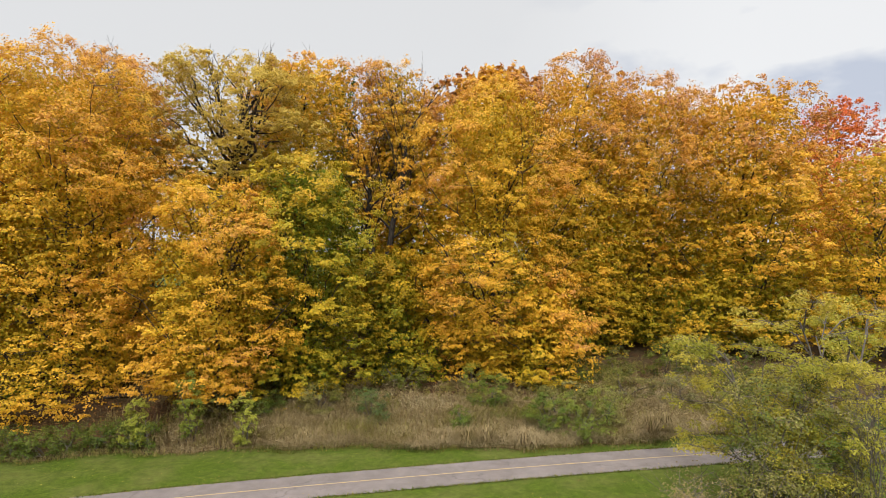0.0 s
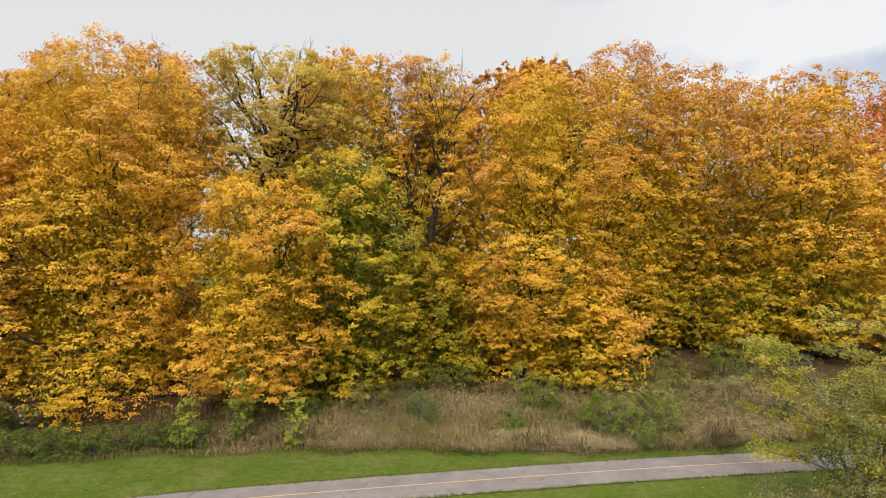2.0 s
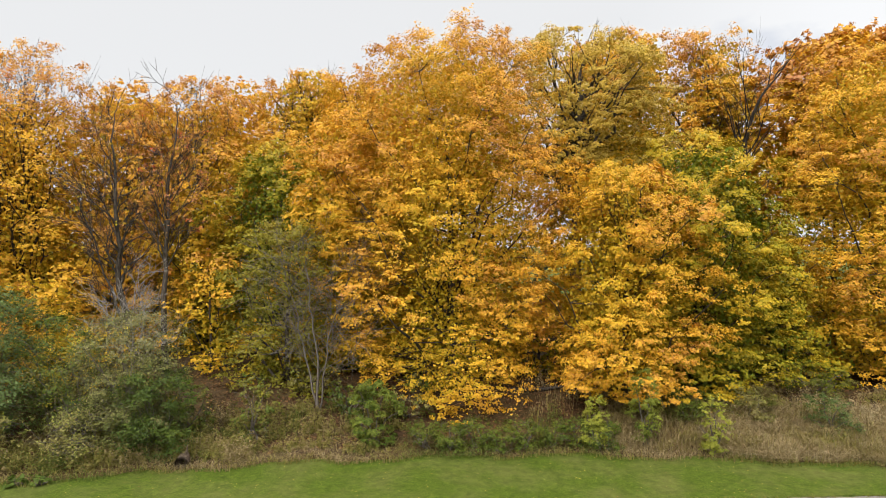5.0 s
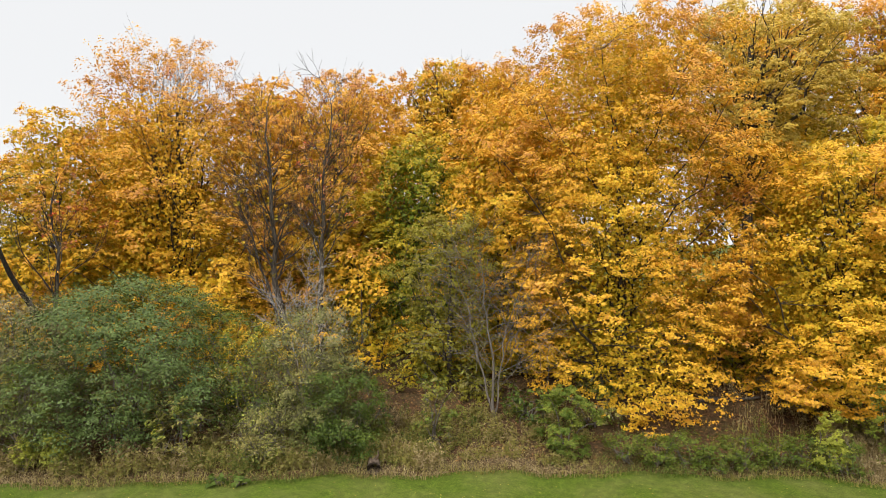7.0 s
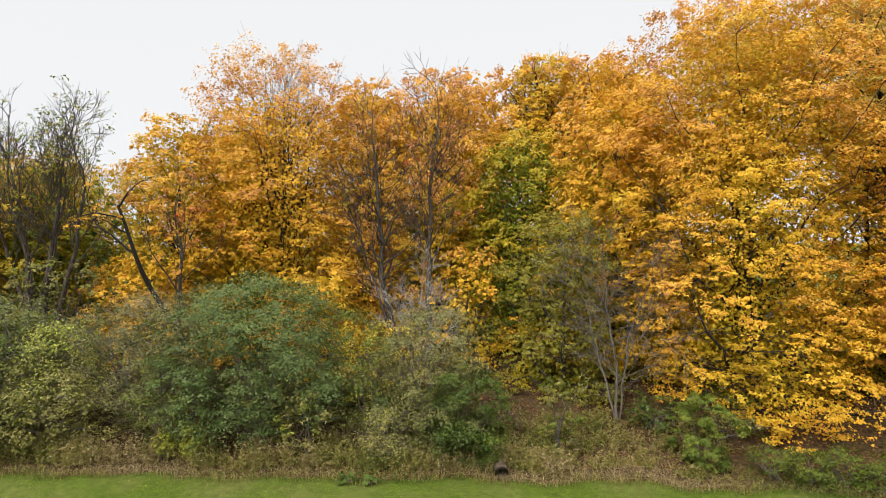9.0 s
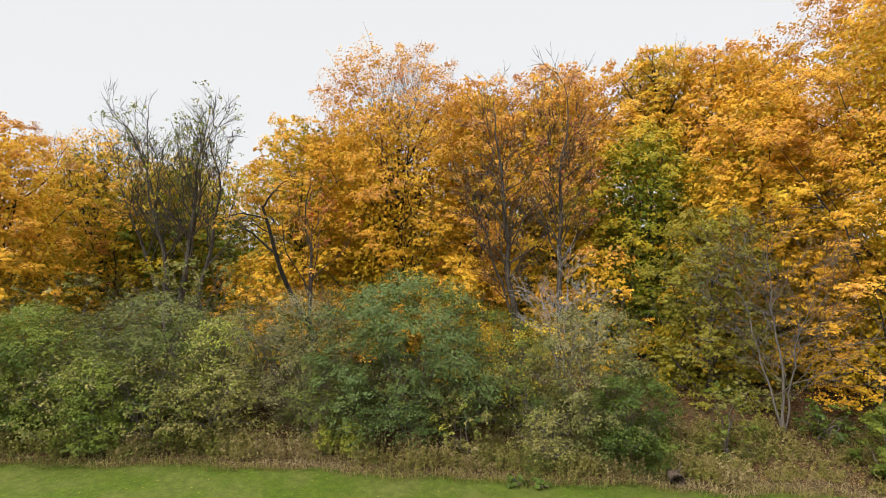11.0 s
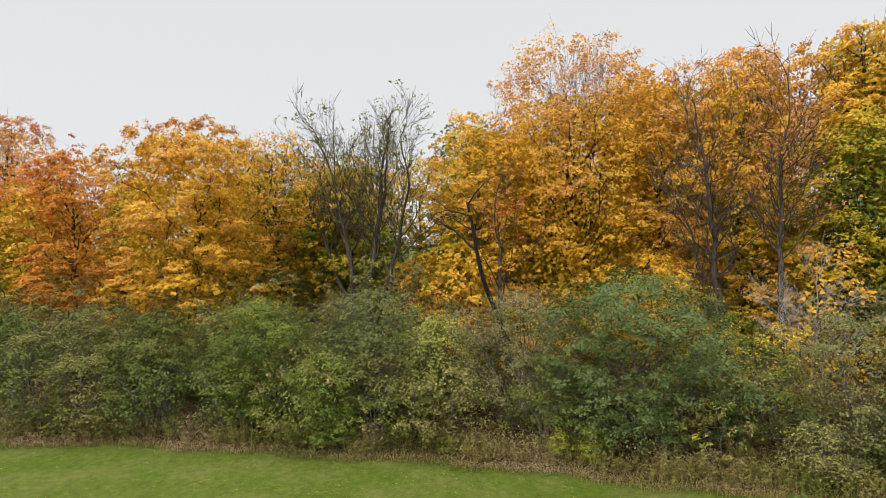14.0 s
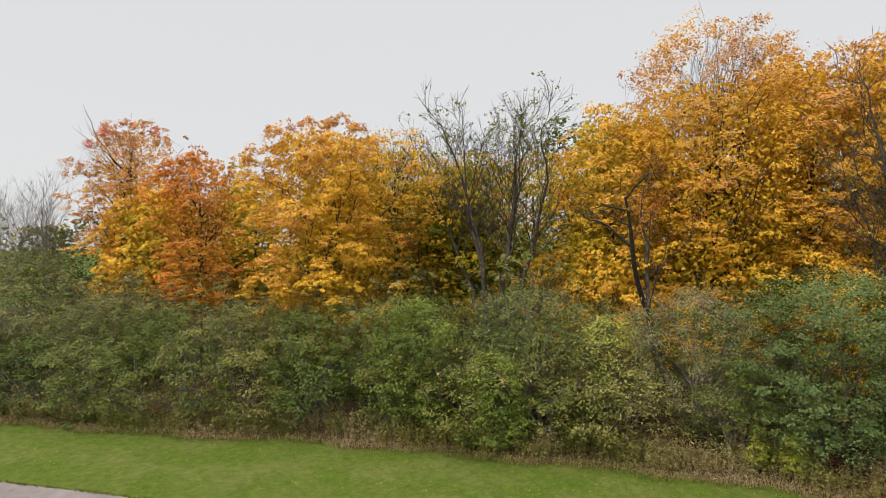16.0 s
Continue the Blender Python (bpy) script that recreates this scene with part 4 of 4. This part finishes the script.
shrub(-122.5, 3.0, 8.6, 3.4, 0.22, 12000, 59, "leaf-green shrub beside twiggy ones", group=HEDGE, mat=GREEN)
shrub(-128.0, 6.0, 11.0, 4.0, 0.36, 12000, 60, "tall dark grey-green shrub full of twigs", group=HEDGE, twiggy=1.0)
for k, (x, y, top, r, tv, var, text, tw) in enumerate(FRONT):
    shrub(x, y, top, r, tv, int(6000 * r), 400 + k, text, group=HEDGE, var=var, twiggy=tw, leaf=0.122, tufts=int(60 + 9 * r * top), mat=GREYLEAF if tw == 1.0 else SHRUB)
for k, x in enumerate(np.arange(-120.0, -60.0, 3.7)):
    tv, var, text, tw = KINDS[(k * 2 + 1) % 5]
    xx = x + rng1.uniform(-0.6, 0.6)
    shrub(xx, float(np.interp(xx, EDGE_X, EDGE_Y)) + rng1.uniform(3.0, 3.8), rng1.uniform(4.4, 6.0), rng1.uniform(2.5, 3.1), tv + rng1.normal(0, 0.04), 8600, 480 + k, text, group=HEDGE, var=var, twiggy=tw, leaf=0.13)
for k, x in enumerate(np.arange(-124.0, -56.0, 4.3)):
    tv, var, text, tw = KINDS[(k * 3) % 5]
    xx = x + rng1.uniform(-0.8, 0.8)
    shrub(xx, float(np.interp(xx, EDGE_X, EDGE_Y)) + rng1.uniform(9.0, 11.0), rng1.uniform(6.4, 7.8), rng1.uniform(3.2, 4.2), tv + rng1.normal(0, 0.04), 7000, 430 + k, text, group=HEDGE, var=var, twiggy=tw, leaf=0.13, mat=GREEN if k % 5 == 3 and tv < 0.4 else SHRUB)
for k, x in enumerate(np.arange(-135.0, -66.0, 7.0)):
    shrub(x, float(np.interp(x, EDGE_X, EDGE_Y)) + rng1.uniform(14, 17), rng1.uniform(8.5, 10.5), 5.0, 0.40, 4500, 460 + k, "tall dark green thicket under the trees", leaf=0.2, group=HEDGE)

# ---- low plants of the bank ----


def blades(name, n, seed, pick, hmin, hmax, turn, label, category, wide=0.03, lean=0.35, mat=None):
    """Grass and stalks: each one two slim triangles."""
    rng = np.random.default_rng(seed)
    x, d = pick(rng, n)
    y = edge(x) + d
    z = rise(x, y)
    b = np.stack([x, y, z], 1)
    a = rng.uniform(0, 2 * np.pi, len(x))
    h = rng.uniform(hmin, hmax, len(x))
    s = np.stack([np.cos(a), np.sin(a), 0 * a], 1)
    t = np.stack([-np.sin(a), np.cos(a), 0 * a], 1) * (lean * h * rng.uniform(0.2, 1.4, len(x)))[:, None]
    w = (wide * rng.uniform(0.6, 1.4, len(x)))[:, None]
    up = np.array([0, 0, 1.0])
    m1 = b + t * 0.3 + up * (h * 0.6)[:, None]
    m2 = b + t + up * h[:, None]
    V = np.stack([b - s * w, b + s * w, m1, m1 - s * w, m1 + s * w, m2], 1)
    k = np.arange(len(x))[:, None] * 6
    F = np.concatenate([k + np.array([0, 1, 2]), k + np.array([3, 4, 5])], 0)
    tv = turn(x, d, rng)
    g = Geo(3)
    g.add(V, F, np.concatenate([tv, tv]))
    return tagged(new(name, g.mesh(name, mat or DRY, turn=True)), label, category, kind="stuff")


def band(x0, x1, d0, d1, power=1.0):
    def pick(rng, n):
        x = rng.uniform(x0, x1, n)
        return x, d0 + (d1 - d0) * rng.random(n) ** power
    return pick


def patchy(base, amp):
    def f(x, d, rng):
        return np.clip(base + amp * np.sin(x * 0.55 + 1.3 * np.sin(d * 0.8)) * np.cos(x * 0.23 + d * 0.5) + rng.normal(0, 0.10, len(x)), 0, 1)
    return f


blades("dry_grass", 42000, 71, band(-12, 28, 0.1, 8.0, 1.15), 0.2, 0.6, patchy(0.70, 0.26), "matted dry tan grass on the bank", "dry grass", 0.015, 2.1)
blades("dry_grass", 17000, 72, band(-125, -12, -0.1, 2.6, 1.5), 0.08, 0.36, patchy(0.48, 0.24), "dry brown grass along the shrubs", "dry grass", 0.011, 2.4)
blades("weed_stalk", 1800, 73, band(-22, 26, 3.5, 8.0), 0.4, 1.0, patchy(0.45, 0.2), "brown dead weed stalks", "weeds", 0.02, 0.35)
blades("grass_fringe", 14000, 74, band(-125, 28, -0.5, 0.5), 0.08, 0.3, patchy(0.25, 0.3), "uneven fringe of grass at the lawn's edge", "grass", 0.02, 0.5)


def goldenrod(name, n, seed, pick, turn, label, hmin=0.8, hmax=1.4):
    """Leafy stalks with feathery heads, standing in clumps."""
    rng = np.random.default_rng(seed)
    x, d = pick(rng, n // 9)
    k = rng.integers(0, n // 9, n)
    tall = rng.uniform(hmin, hmax, n // 9)
    tint = turn(x, d, rng)[k]
    x, d = x[k] + rng.normal(0, 0.34, n), d[k] + rng.normal(0, 0.22, n)
    y = edge(x) + d
    h = tall[k] * rng.uniform(0.7, 1.12, n)
    b = np.stack([x, y, rise(x, y)], 1)
    per = 15
    i = np.repeat(np.arange(n), per)
    f = np.tile(np.linspace(0.12, 1.0, per), n)
    tip = rng.normal(0, 0.16, (n, 3)) * h[:, None]
    pos = b[i] + np.array([0, 0, 1.0]) * (h[i] * f)[:, None] + tip[i] * (f ** 2)[:, None] + rng.normal(0, 0.06, (len(i), 3))
    tv = np.clip(tint[i] + rng.normal(0, 0.04, len(i)) + np.where(f > 0.86, 0.14, 0), 0, 1)
    g = Geo(3)
    leaves(g, rng, pos, rng.normal(size=(len(i), 3)) + np.array([0, 0, 0.6]), 0.145, tv, 0.38)
    w = 0.008
    top = b + np.array([0, 0, 1.0]) * h[:, None] + tip
    V = np.stack([b - [w, 0, 0], b + [w, 0, 0], top], 1)
    g.add(V, np.arange(n * 3).reshape(n, 3), 0.35)
    return tagged(new(name, g.mesh(name, DRY, turn=True)), label, "weeds", kind="stuff")


goldenrod("goldenrod", 6000, 81, band(-118, -36, 0.8, 3.0), patchy(0.29, 0.18), "leafy goldenrod stalks going brown below the shrubs", 0.5, 1.4)
goldenrod("goldenrod", 2600, 83, band(-48, -29, 1.2, 6.5), patchy(0.22, 0.14), "brown-green weeds on the shaded bank", 0.25, 0.75)
goldenrod("goldenrod", 1400, 84, band(4, 26, 8.0, 16.0), patchy(0.26, 0.2), "brown-green weeds under the edge of the trees", 0.5, 1.1)
goldenrod("goldenrod", 2400, 82, band(-22, 24, 3.6, 10.5), patchy(0.34, 0.30), "dull goldenrod and weeds among the dry grass", 0.5, 1.1)

blades("dead_weeds", 11000, 85, band(-17, 4, 0.5, 5.5), 0.35, 1.1, patchy(0.46, 0.12), "brown dried weeds standing along the lawn", "weeds", 0.013, 0.55)
blades("dead_weeds", 4500, 86, band(4, 25, 1.0, 6.0), 0.3, 0.9, patchy(0.50, 0.14), "brown dried weeds among the straw", "weeds", 0.012, 0.7)
goldenrod("dead_weeds", 1300, 87, band(-17, 22, 0.8, 6.5), patchy(0.42, 0.16), "fading leafy weeds among the dried stalks", 0.5, 1.1)

SAP = "young leafy saplings at the lawn's edge"
for k, (x, y, h, r, tv) in enumerate([(-18.0, 33.4, 2.9, 0.65, 0.80), (-15.2, 34.4, 4.2, 0.8, 0.62), (-11.8, 33.9, 3.0, 0.6, 0.80), (-30.0, 32.0, 3.5, 1.45, 0.50),
                                      (-53.5, 22.4, 1.9, 0.5, 0.80), (-54.9, 21.9, 1.6, 0.4, 0.84), (8.0, 38.0, 3.0, 2.2, 0.45), (-10.5, 43.0, 3.0, 2.4, 0.25)]):
    shrub(x, y, h, r, tv, int(5600 * r) if r < 1.2 else 9000, 90 + k, "bright leaf-green sapling beside the lawn" if tv > 0.7 else "leafy green bush among the weeds", name="sapling" if r < 1.2 else "bush",
          leaf=0.105, group=SAP, stems=6, size=0.36, twiggy=0.1, mat=GREEN if r < 2 else SHRUB)
for k, x in enumerate(np.arange(-27.0, -17.5, 1.35)):
    shrub(x, float(edge(x)) + 1.1, 1.5 + 0.15 * math.sin(x * 2), 1.15, 0.2, 3200, 110 + k, "low dark green ground-covering bush at the lawn's edge", name="low_bush", leaf=0.085, group="low dark bushes", stems=5, size=0.45, twiggy=0.2)

for k in range(34):
    rg = np.random.default_rng(500 + k)
    x = -58 + 82 * (k + rg.random()) / 34
    if -28 < x < -17 or -13 < x < 19:
        continue
    shrub(x, float(edge(x)) + rg.uniform(2.5, 9.0), rg.uniform(1.6, 3.2) + 0.8, rg.uniform(1.0, 1.9), rg.uniform(0.2, 0.62), 1500, 500 + k, "dull green-brown weedy bush under the trees", name="bush", leaf=0.15, group="weedy bushes of the bank", stems=5, size=0.5, var=0.12)

# ---- undergrowth and the wood behind ----
rng0 = np.random.default_rng(7)
for k in range(22):
    x = -78 + 128 * (k + rng0.random()) / 22
    y = float(np.interp(x, EDGE_X, EDGE_Y)) + rng0.uniform(11 if x > -56 else 17, 24)
    maple(x, y, rng0.uniform(6, 12), 1.2, rng0.uniform(2.5, 4.5), rng0.uniform(0.40, 0.52) if x > -45 else rng0.uniform(0.58, 0.68), 5200, 200 + k, leaf=0.17, trunk=0.09, limbs=6, tufts=90, label="young yellow-green maple under the tall trees", name="young_maple", group="undergrowth of the wood")
for k in range(34):
    x = -135 + 225 * (k + rng0.random()) / 34
    y = float(np.interp(x, EDGE_X, EDGE_Y)) + rng0.uniform(28, 48)
    hgt = rng0.uniform(23, 28) if x > -60 else rng0.uniform(17, 21)
    turn_ = rng0.uniform(0.24, 0.36) if -96 < x < -70 else rng0.uniform(0.5, 0.7)
    maple(x, y, hgt, 2.0, rng0.uniform(5, 7.5), turn_, 7000, 300 + k, leaf=0.33, trunk=0.25, limbs=7, size=1.7, tufts=150, label="golden maple deeper in the wood", group="trees deeper in the wood")

for k in range(24):
    x = -190 + 300 * (k + rng0.random()) / 24
    shrub(x, float(np.interp(x, EDGE_X, EDGE_Y)) + rng0.uniform(52, 60), rng0.uniform(15, 18), 8.5, 0.3, 2600, 700 + k, "dark green thicket deep in the wood", leaf=0.6, size=2.2, stems=6, tufts=120, group="thickets deep in the wood")

# ---- fallen leaves ----


def fallen(name, n, seed, pick, turn, size, label, lift=0.03):
    rng = np.random.default_rng(seed)
    x, d = pick(rng, n)
    y = edge(x) + d
    pos = np.stack([x, y, rise(x, y) + lift], 1)
    g = Geo(3)
    leaves(g, rng, pos, np.array([0, 0, 1.0]) + rng.normal(0, 0.25, (n, 3)), size, turn(x, d, rng))
    return tagged(new(name, g.mesh(name, LITTER, turn=True)), label, "fallen leaves", kind="stuff")


fallen("fallen_leaves", 36000, 121, band(-60, 26, 1.5, 16.0), patchy(0.36, 0.2), 0.14, "brown fallen leaves covering the bank")
fallen("fallen_leaves", 3500, 122, band(-110, 26, -14.0, 0.2), patchy(0.75, 0.2), 0.05, "small yellow leaves scattered over the lawn", 0.0)


# ---- grass growing over the path's edges ----
rng = np.random.default_rng(131)
for o in (-0.02, 2.87):
    m = 9000
    i = rng.integers(0, len(far), m)
    pos = far[i] + side[i] * (o + rng.normal(0, 0.07, m))[:, None] + tang[i] * rng.uniform(-0.3, 0.3, (m, 1))
    b = np.concatenate([pos, np.full((m, 1), -0.03)], 1)
    a = rng.uniform(0, 2 * np.pi, m)
    s_ = np.stack([np.cos(a), np.sin(a), 0 * a], 1) * 0.03
    tip = b + np.stack([rng.normal(0, 0.06, m), rng.normal(0, 0.06, m), rng.uniform(0.05, 0.14, m)], 1)
    g = Geo(3)
    g.add(np.stack([b - s_, b + s_, tip], 1), np.arange(m * 3).reshape(m, 3), np.clip(rng.normal(0.08, 0.12, m), 0, 1))
    tagged(new("grass_edge", g.mesh("grass_edge", DRY, turn=True)), "short grass growing over the path's edge", "grass", kind="stuff")

# ---- dead wood and single plants ----
log = thing("fallen_log", -21.3, 39.8, gz(-21.3, 39.8) + 0.12, "dark fallen tree trunk lying on the leaf litter", "log")
g = Geo()
tube(g, [(-1.9, -0.7, 0.05), (-0.8, -0.3, 0.1), (0.4, 0.1, 0.02), (1.7, 0.75, 0.12)], [0.17, 0.15, 0.13, 0.08], 8)
part("trunk", g, BARK, log, smooth=True)
g = Geo()
tube(g, [(0.3, 0.1, 0.05), (0.5, 0.0, 0.4), (0.8, -0.1, 0.7)], [0.05, 0.04, 0.015], 5)
part("limb", g, BARK, log)

stump = thing("hollow_log", -38.7, 27.0, 0.0, "rotten hollow log lying at the lawn's edge", "log")
g = Geo()
tube(g, [(0.25, -0.3, 0.28), (0.1, 0.05, 0.3), (-0.2, 0.6, 0.34)], [0.33, 0.31, 0.24], 11)
tube(g, [(0.25, -0.3, 0.28), (0.1, 0.05, 0.3), (-0.2, 0.6, 0.34)], [0.25, 0.23, 0.16], 11)
part("shell", g, WOOD, stump, smooth=True)
g = Geo()
tube(g, [(0.1, 0.1, 0.5), (0.3, 0.1, 0.8), (0.25, 0.2, 1.05)], [0.07, 0.05, 0.02], 5)
part("limb", g, WOOD, stump)
for k, (x, y) in enumerate([(-44.9, 23.6), (-43.9, 23.9), (-86.9, 1.2)]):
    shrub(x, y, 0.22, 0.45, 0.3, 60, 600 + k, "low rosette of broad green burdock leaves", name="burdock", leaf=0.22, mat=GREEN, stems=5, size=0.3, twiggy=0.0, tufts=18)


# ---- tussocks and bushes on the open bank ----


def tussock(x, y, r, h, seed, tv):
    """A fountain of dry grass blades."""
    rng = np.random.default_rng(seed)
    z0 = gz(x, y)
    ob = thing("grass_tussock", x, y, z0 - 0.04, "tan fountain-shaped tussock of dry grass on the bank", "grass", "dry grass tussocks")
    n = 640
    a = rng.uniform(0, 2 * np.pi, n)
    d = np.stack([np.cos(a), np.sin(a), 0 * a], 1)
    side = np.stack([-np.sin(a), np.cos(a), 0 * a], 1) * 0.011
    f = rng.uniform(0.1, 1.0, n)[:, None]
    d = unit(d + rng.normal(0, 0.25, d.shape) * [1, 1, 0])
    hh = h * rng.uniform(0.6, 1.1, n)[:, None]
    up = np.array([0, 0, 1.0])
    b = d * 0.25 * r * rng.random((n, 1))
    m = b + d * r * 0.55 * f + up * hh
    e = b + d * r * 1.1 * f + up * hh * rng.uniform(0.35, 1.0, (n, 1))
    V = np.stack([b - side, b + side, m + side, m - side, e], 1)
    k = np.arange(n)[:, None] * 5
    F = np.concatenate([k + np.array([0, 1, 2]), k + np.array([0, 2, 3]), k + np.array([3, 2, 4])], 0)
    t = np.clip(tv + rng.normal(0, 0.08, n), 0, 1)
    g = Geo(3)
    g.add(V, F, np.concatenate([t, t, t]))
    tagged(part("blade", g, DRY, ob, turn=True), kind="stuff")


rt = np.random.default_rng(91)
for k in range(40):
    x = -10 + 32 * (k + rt.random()) / 40
    tussock(x, float(edge(x)) + rt.uniform(0.6, 5.5), rt.uniform(0.8, 1.4), rt.uniform(0.35, 0.7), 920 + k, rt.uniform(0.45, 0.85))
for k, (x, y, r, h, tv) in enumerate([(1.5, 34.2, 1.0, 1.0, 0.5), (2.6, 34.4, 1.0, 0.95, 0.55), (4.8, 34.3, 1.2, 0.8, 0.7), (12.9, 35.2, 0.9, 1.5, 0.52), (13.8, 35.6, 0.9, 1.4, 0.48)]):
    tussock(x, y, r, h, 980 + k, tv)
for x, y, top, r, tv, m, text in [
        (8.6, 35.4, 3.0, 1.9, 0.52, GREEN, "leafy grey-green bush among the dry grass"), (6.6, 36.6, 2.4, 1.3, 0.46, GREEN, "leafy green bush among the dry grass"),
        (10.6, 37.0, 2.8, 1.4, 0.62, SHRUB, "pale seeding goldenrod bush on the bank"), (-4.8, 37.6, 2.5, 1.2, 0.0, TEAL, "low blue-green bush among the weeds"),
        (3.4, 40.2, 2.7, 1.5, 0.5, GREEN, "ferny green bush under the edge of the trees"), (2.2, 43.6, 3.0, 0.8, 0.8, GREEN, "bright yellow-green sapling under the trees"),
        (-3.3, 43.7, 3.0, 1.9, 0.35, SHRUB, "dull green bush under the edge of the trees"), (1.2, 36.4, 1.6, 0.7, 0.45, GREEN, "small light green bush in the straw"),
        (13.4, 42.0, 2.9, 1.7, 0.55, SHRUB, "olive-brown bush under the edge of the trees"), (16.7, 41.0, 2.7, 1.6, 0.6, GREYLEAF, "grey seeding weeds under the edge of the trees"),
        (14.0, 47.0, 3.6, 1.8, 0.40, SHRUB, "olive weedy bush in the shade of the trees"), (18.6, 47.6, 3.8, 2.0, 0.30, SHRUB, "dull green bush in the shade of the trees"),
        (22.6, 50.0, 4.0, 2.0, 0.44, SHRUB, "olive weedy bush in the shade of the trees"), (10.4, 45.0, 3.4, 1.6, 0.34, SHRUB, "dull green bush in the shade of the trees"),
        (-8.6, 39.0, 2.6, 1.4, 0.5, SHRUB, "brown-green weedy bush on the bank"), (-12.4, 38.6, 2.4, 1.3, 0.2, SHRUB, "dark green weedy bush on the bank")]:
    shrub(x, y, top, r, tv, int(4200 * r), int(960 + x * 3), text, name="bush" if r > 1 else "sapling", leaf=0.085, group="green bushes of the open bank", stems=6, size=0.42, mat=m, var=0.08, twiggy=0.2)
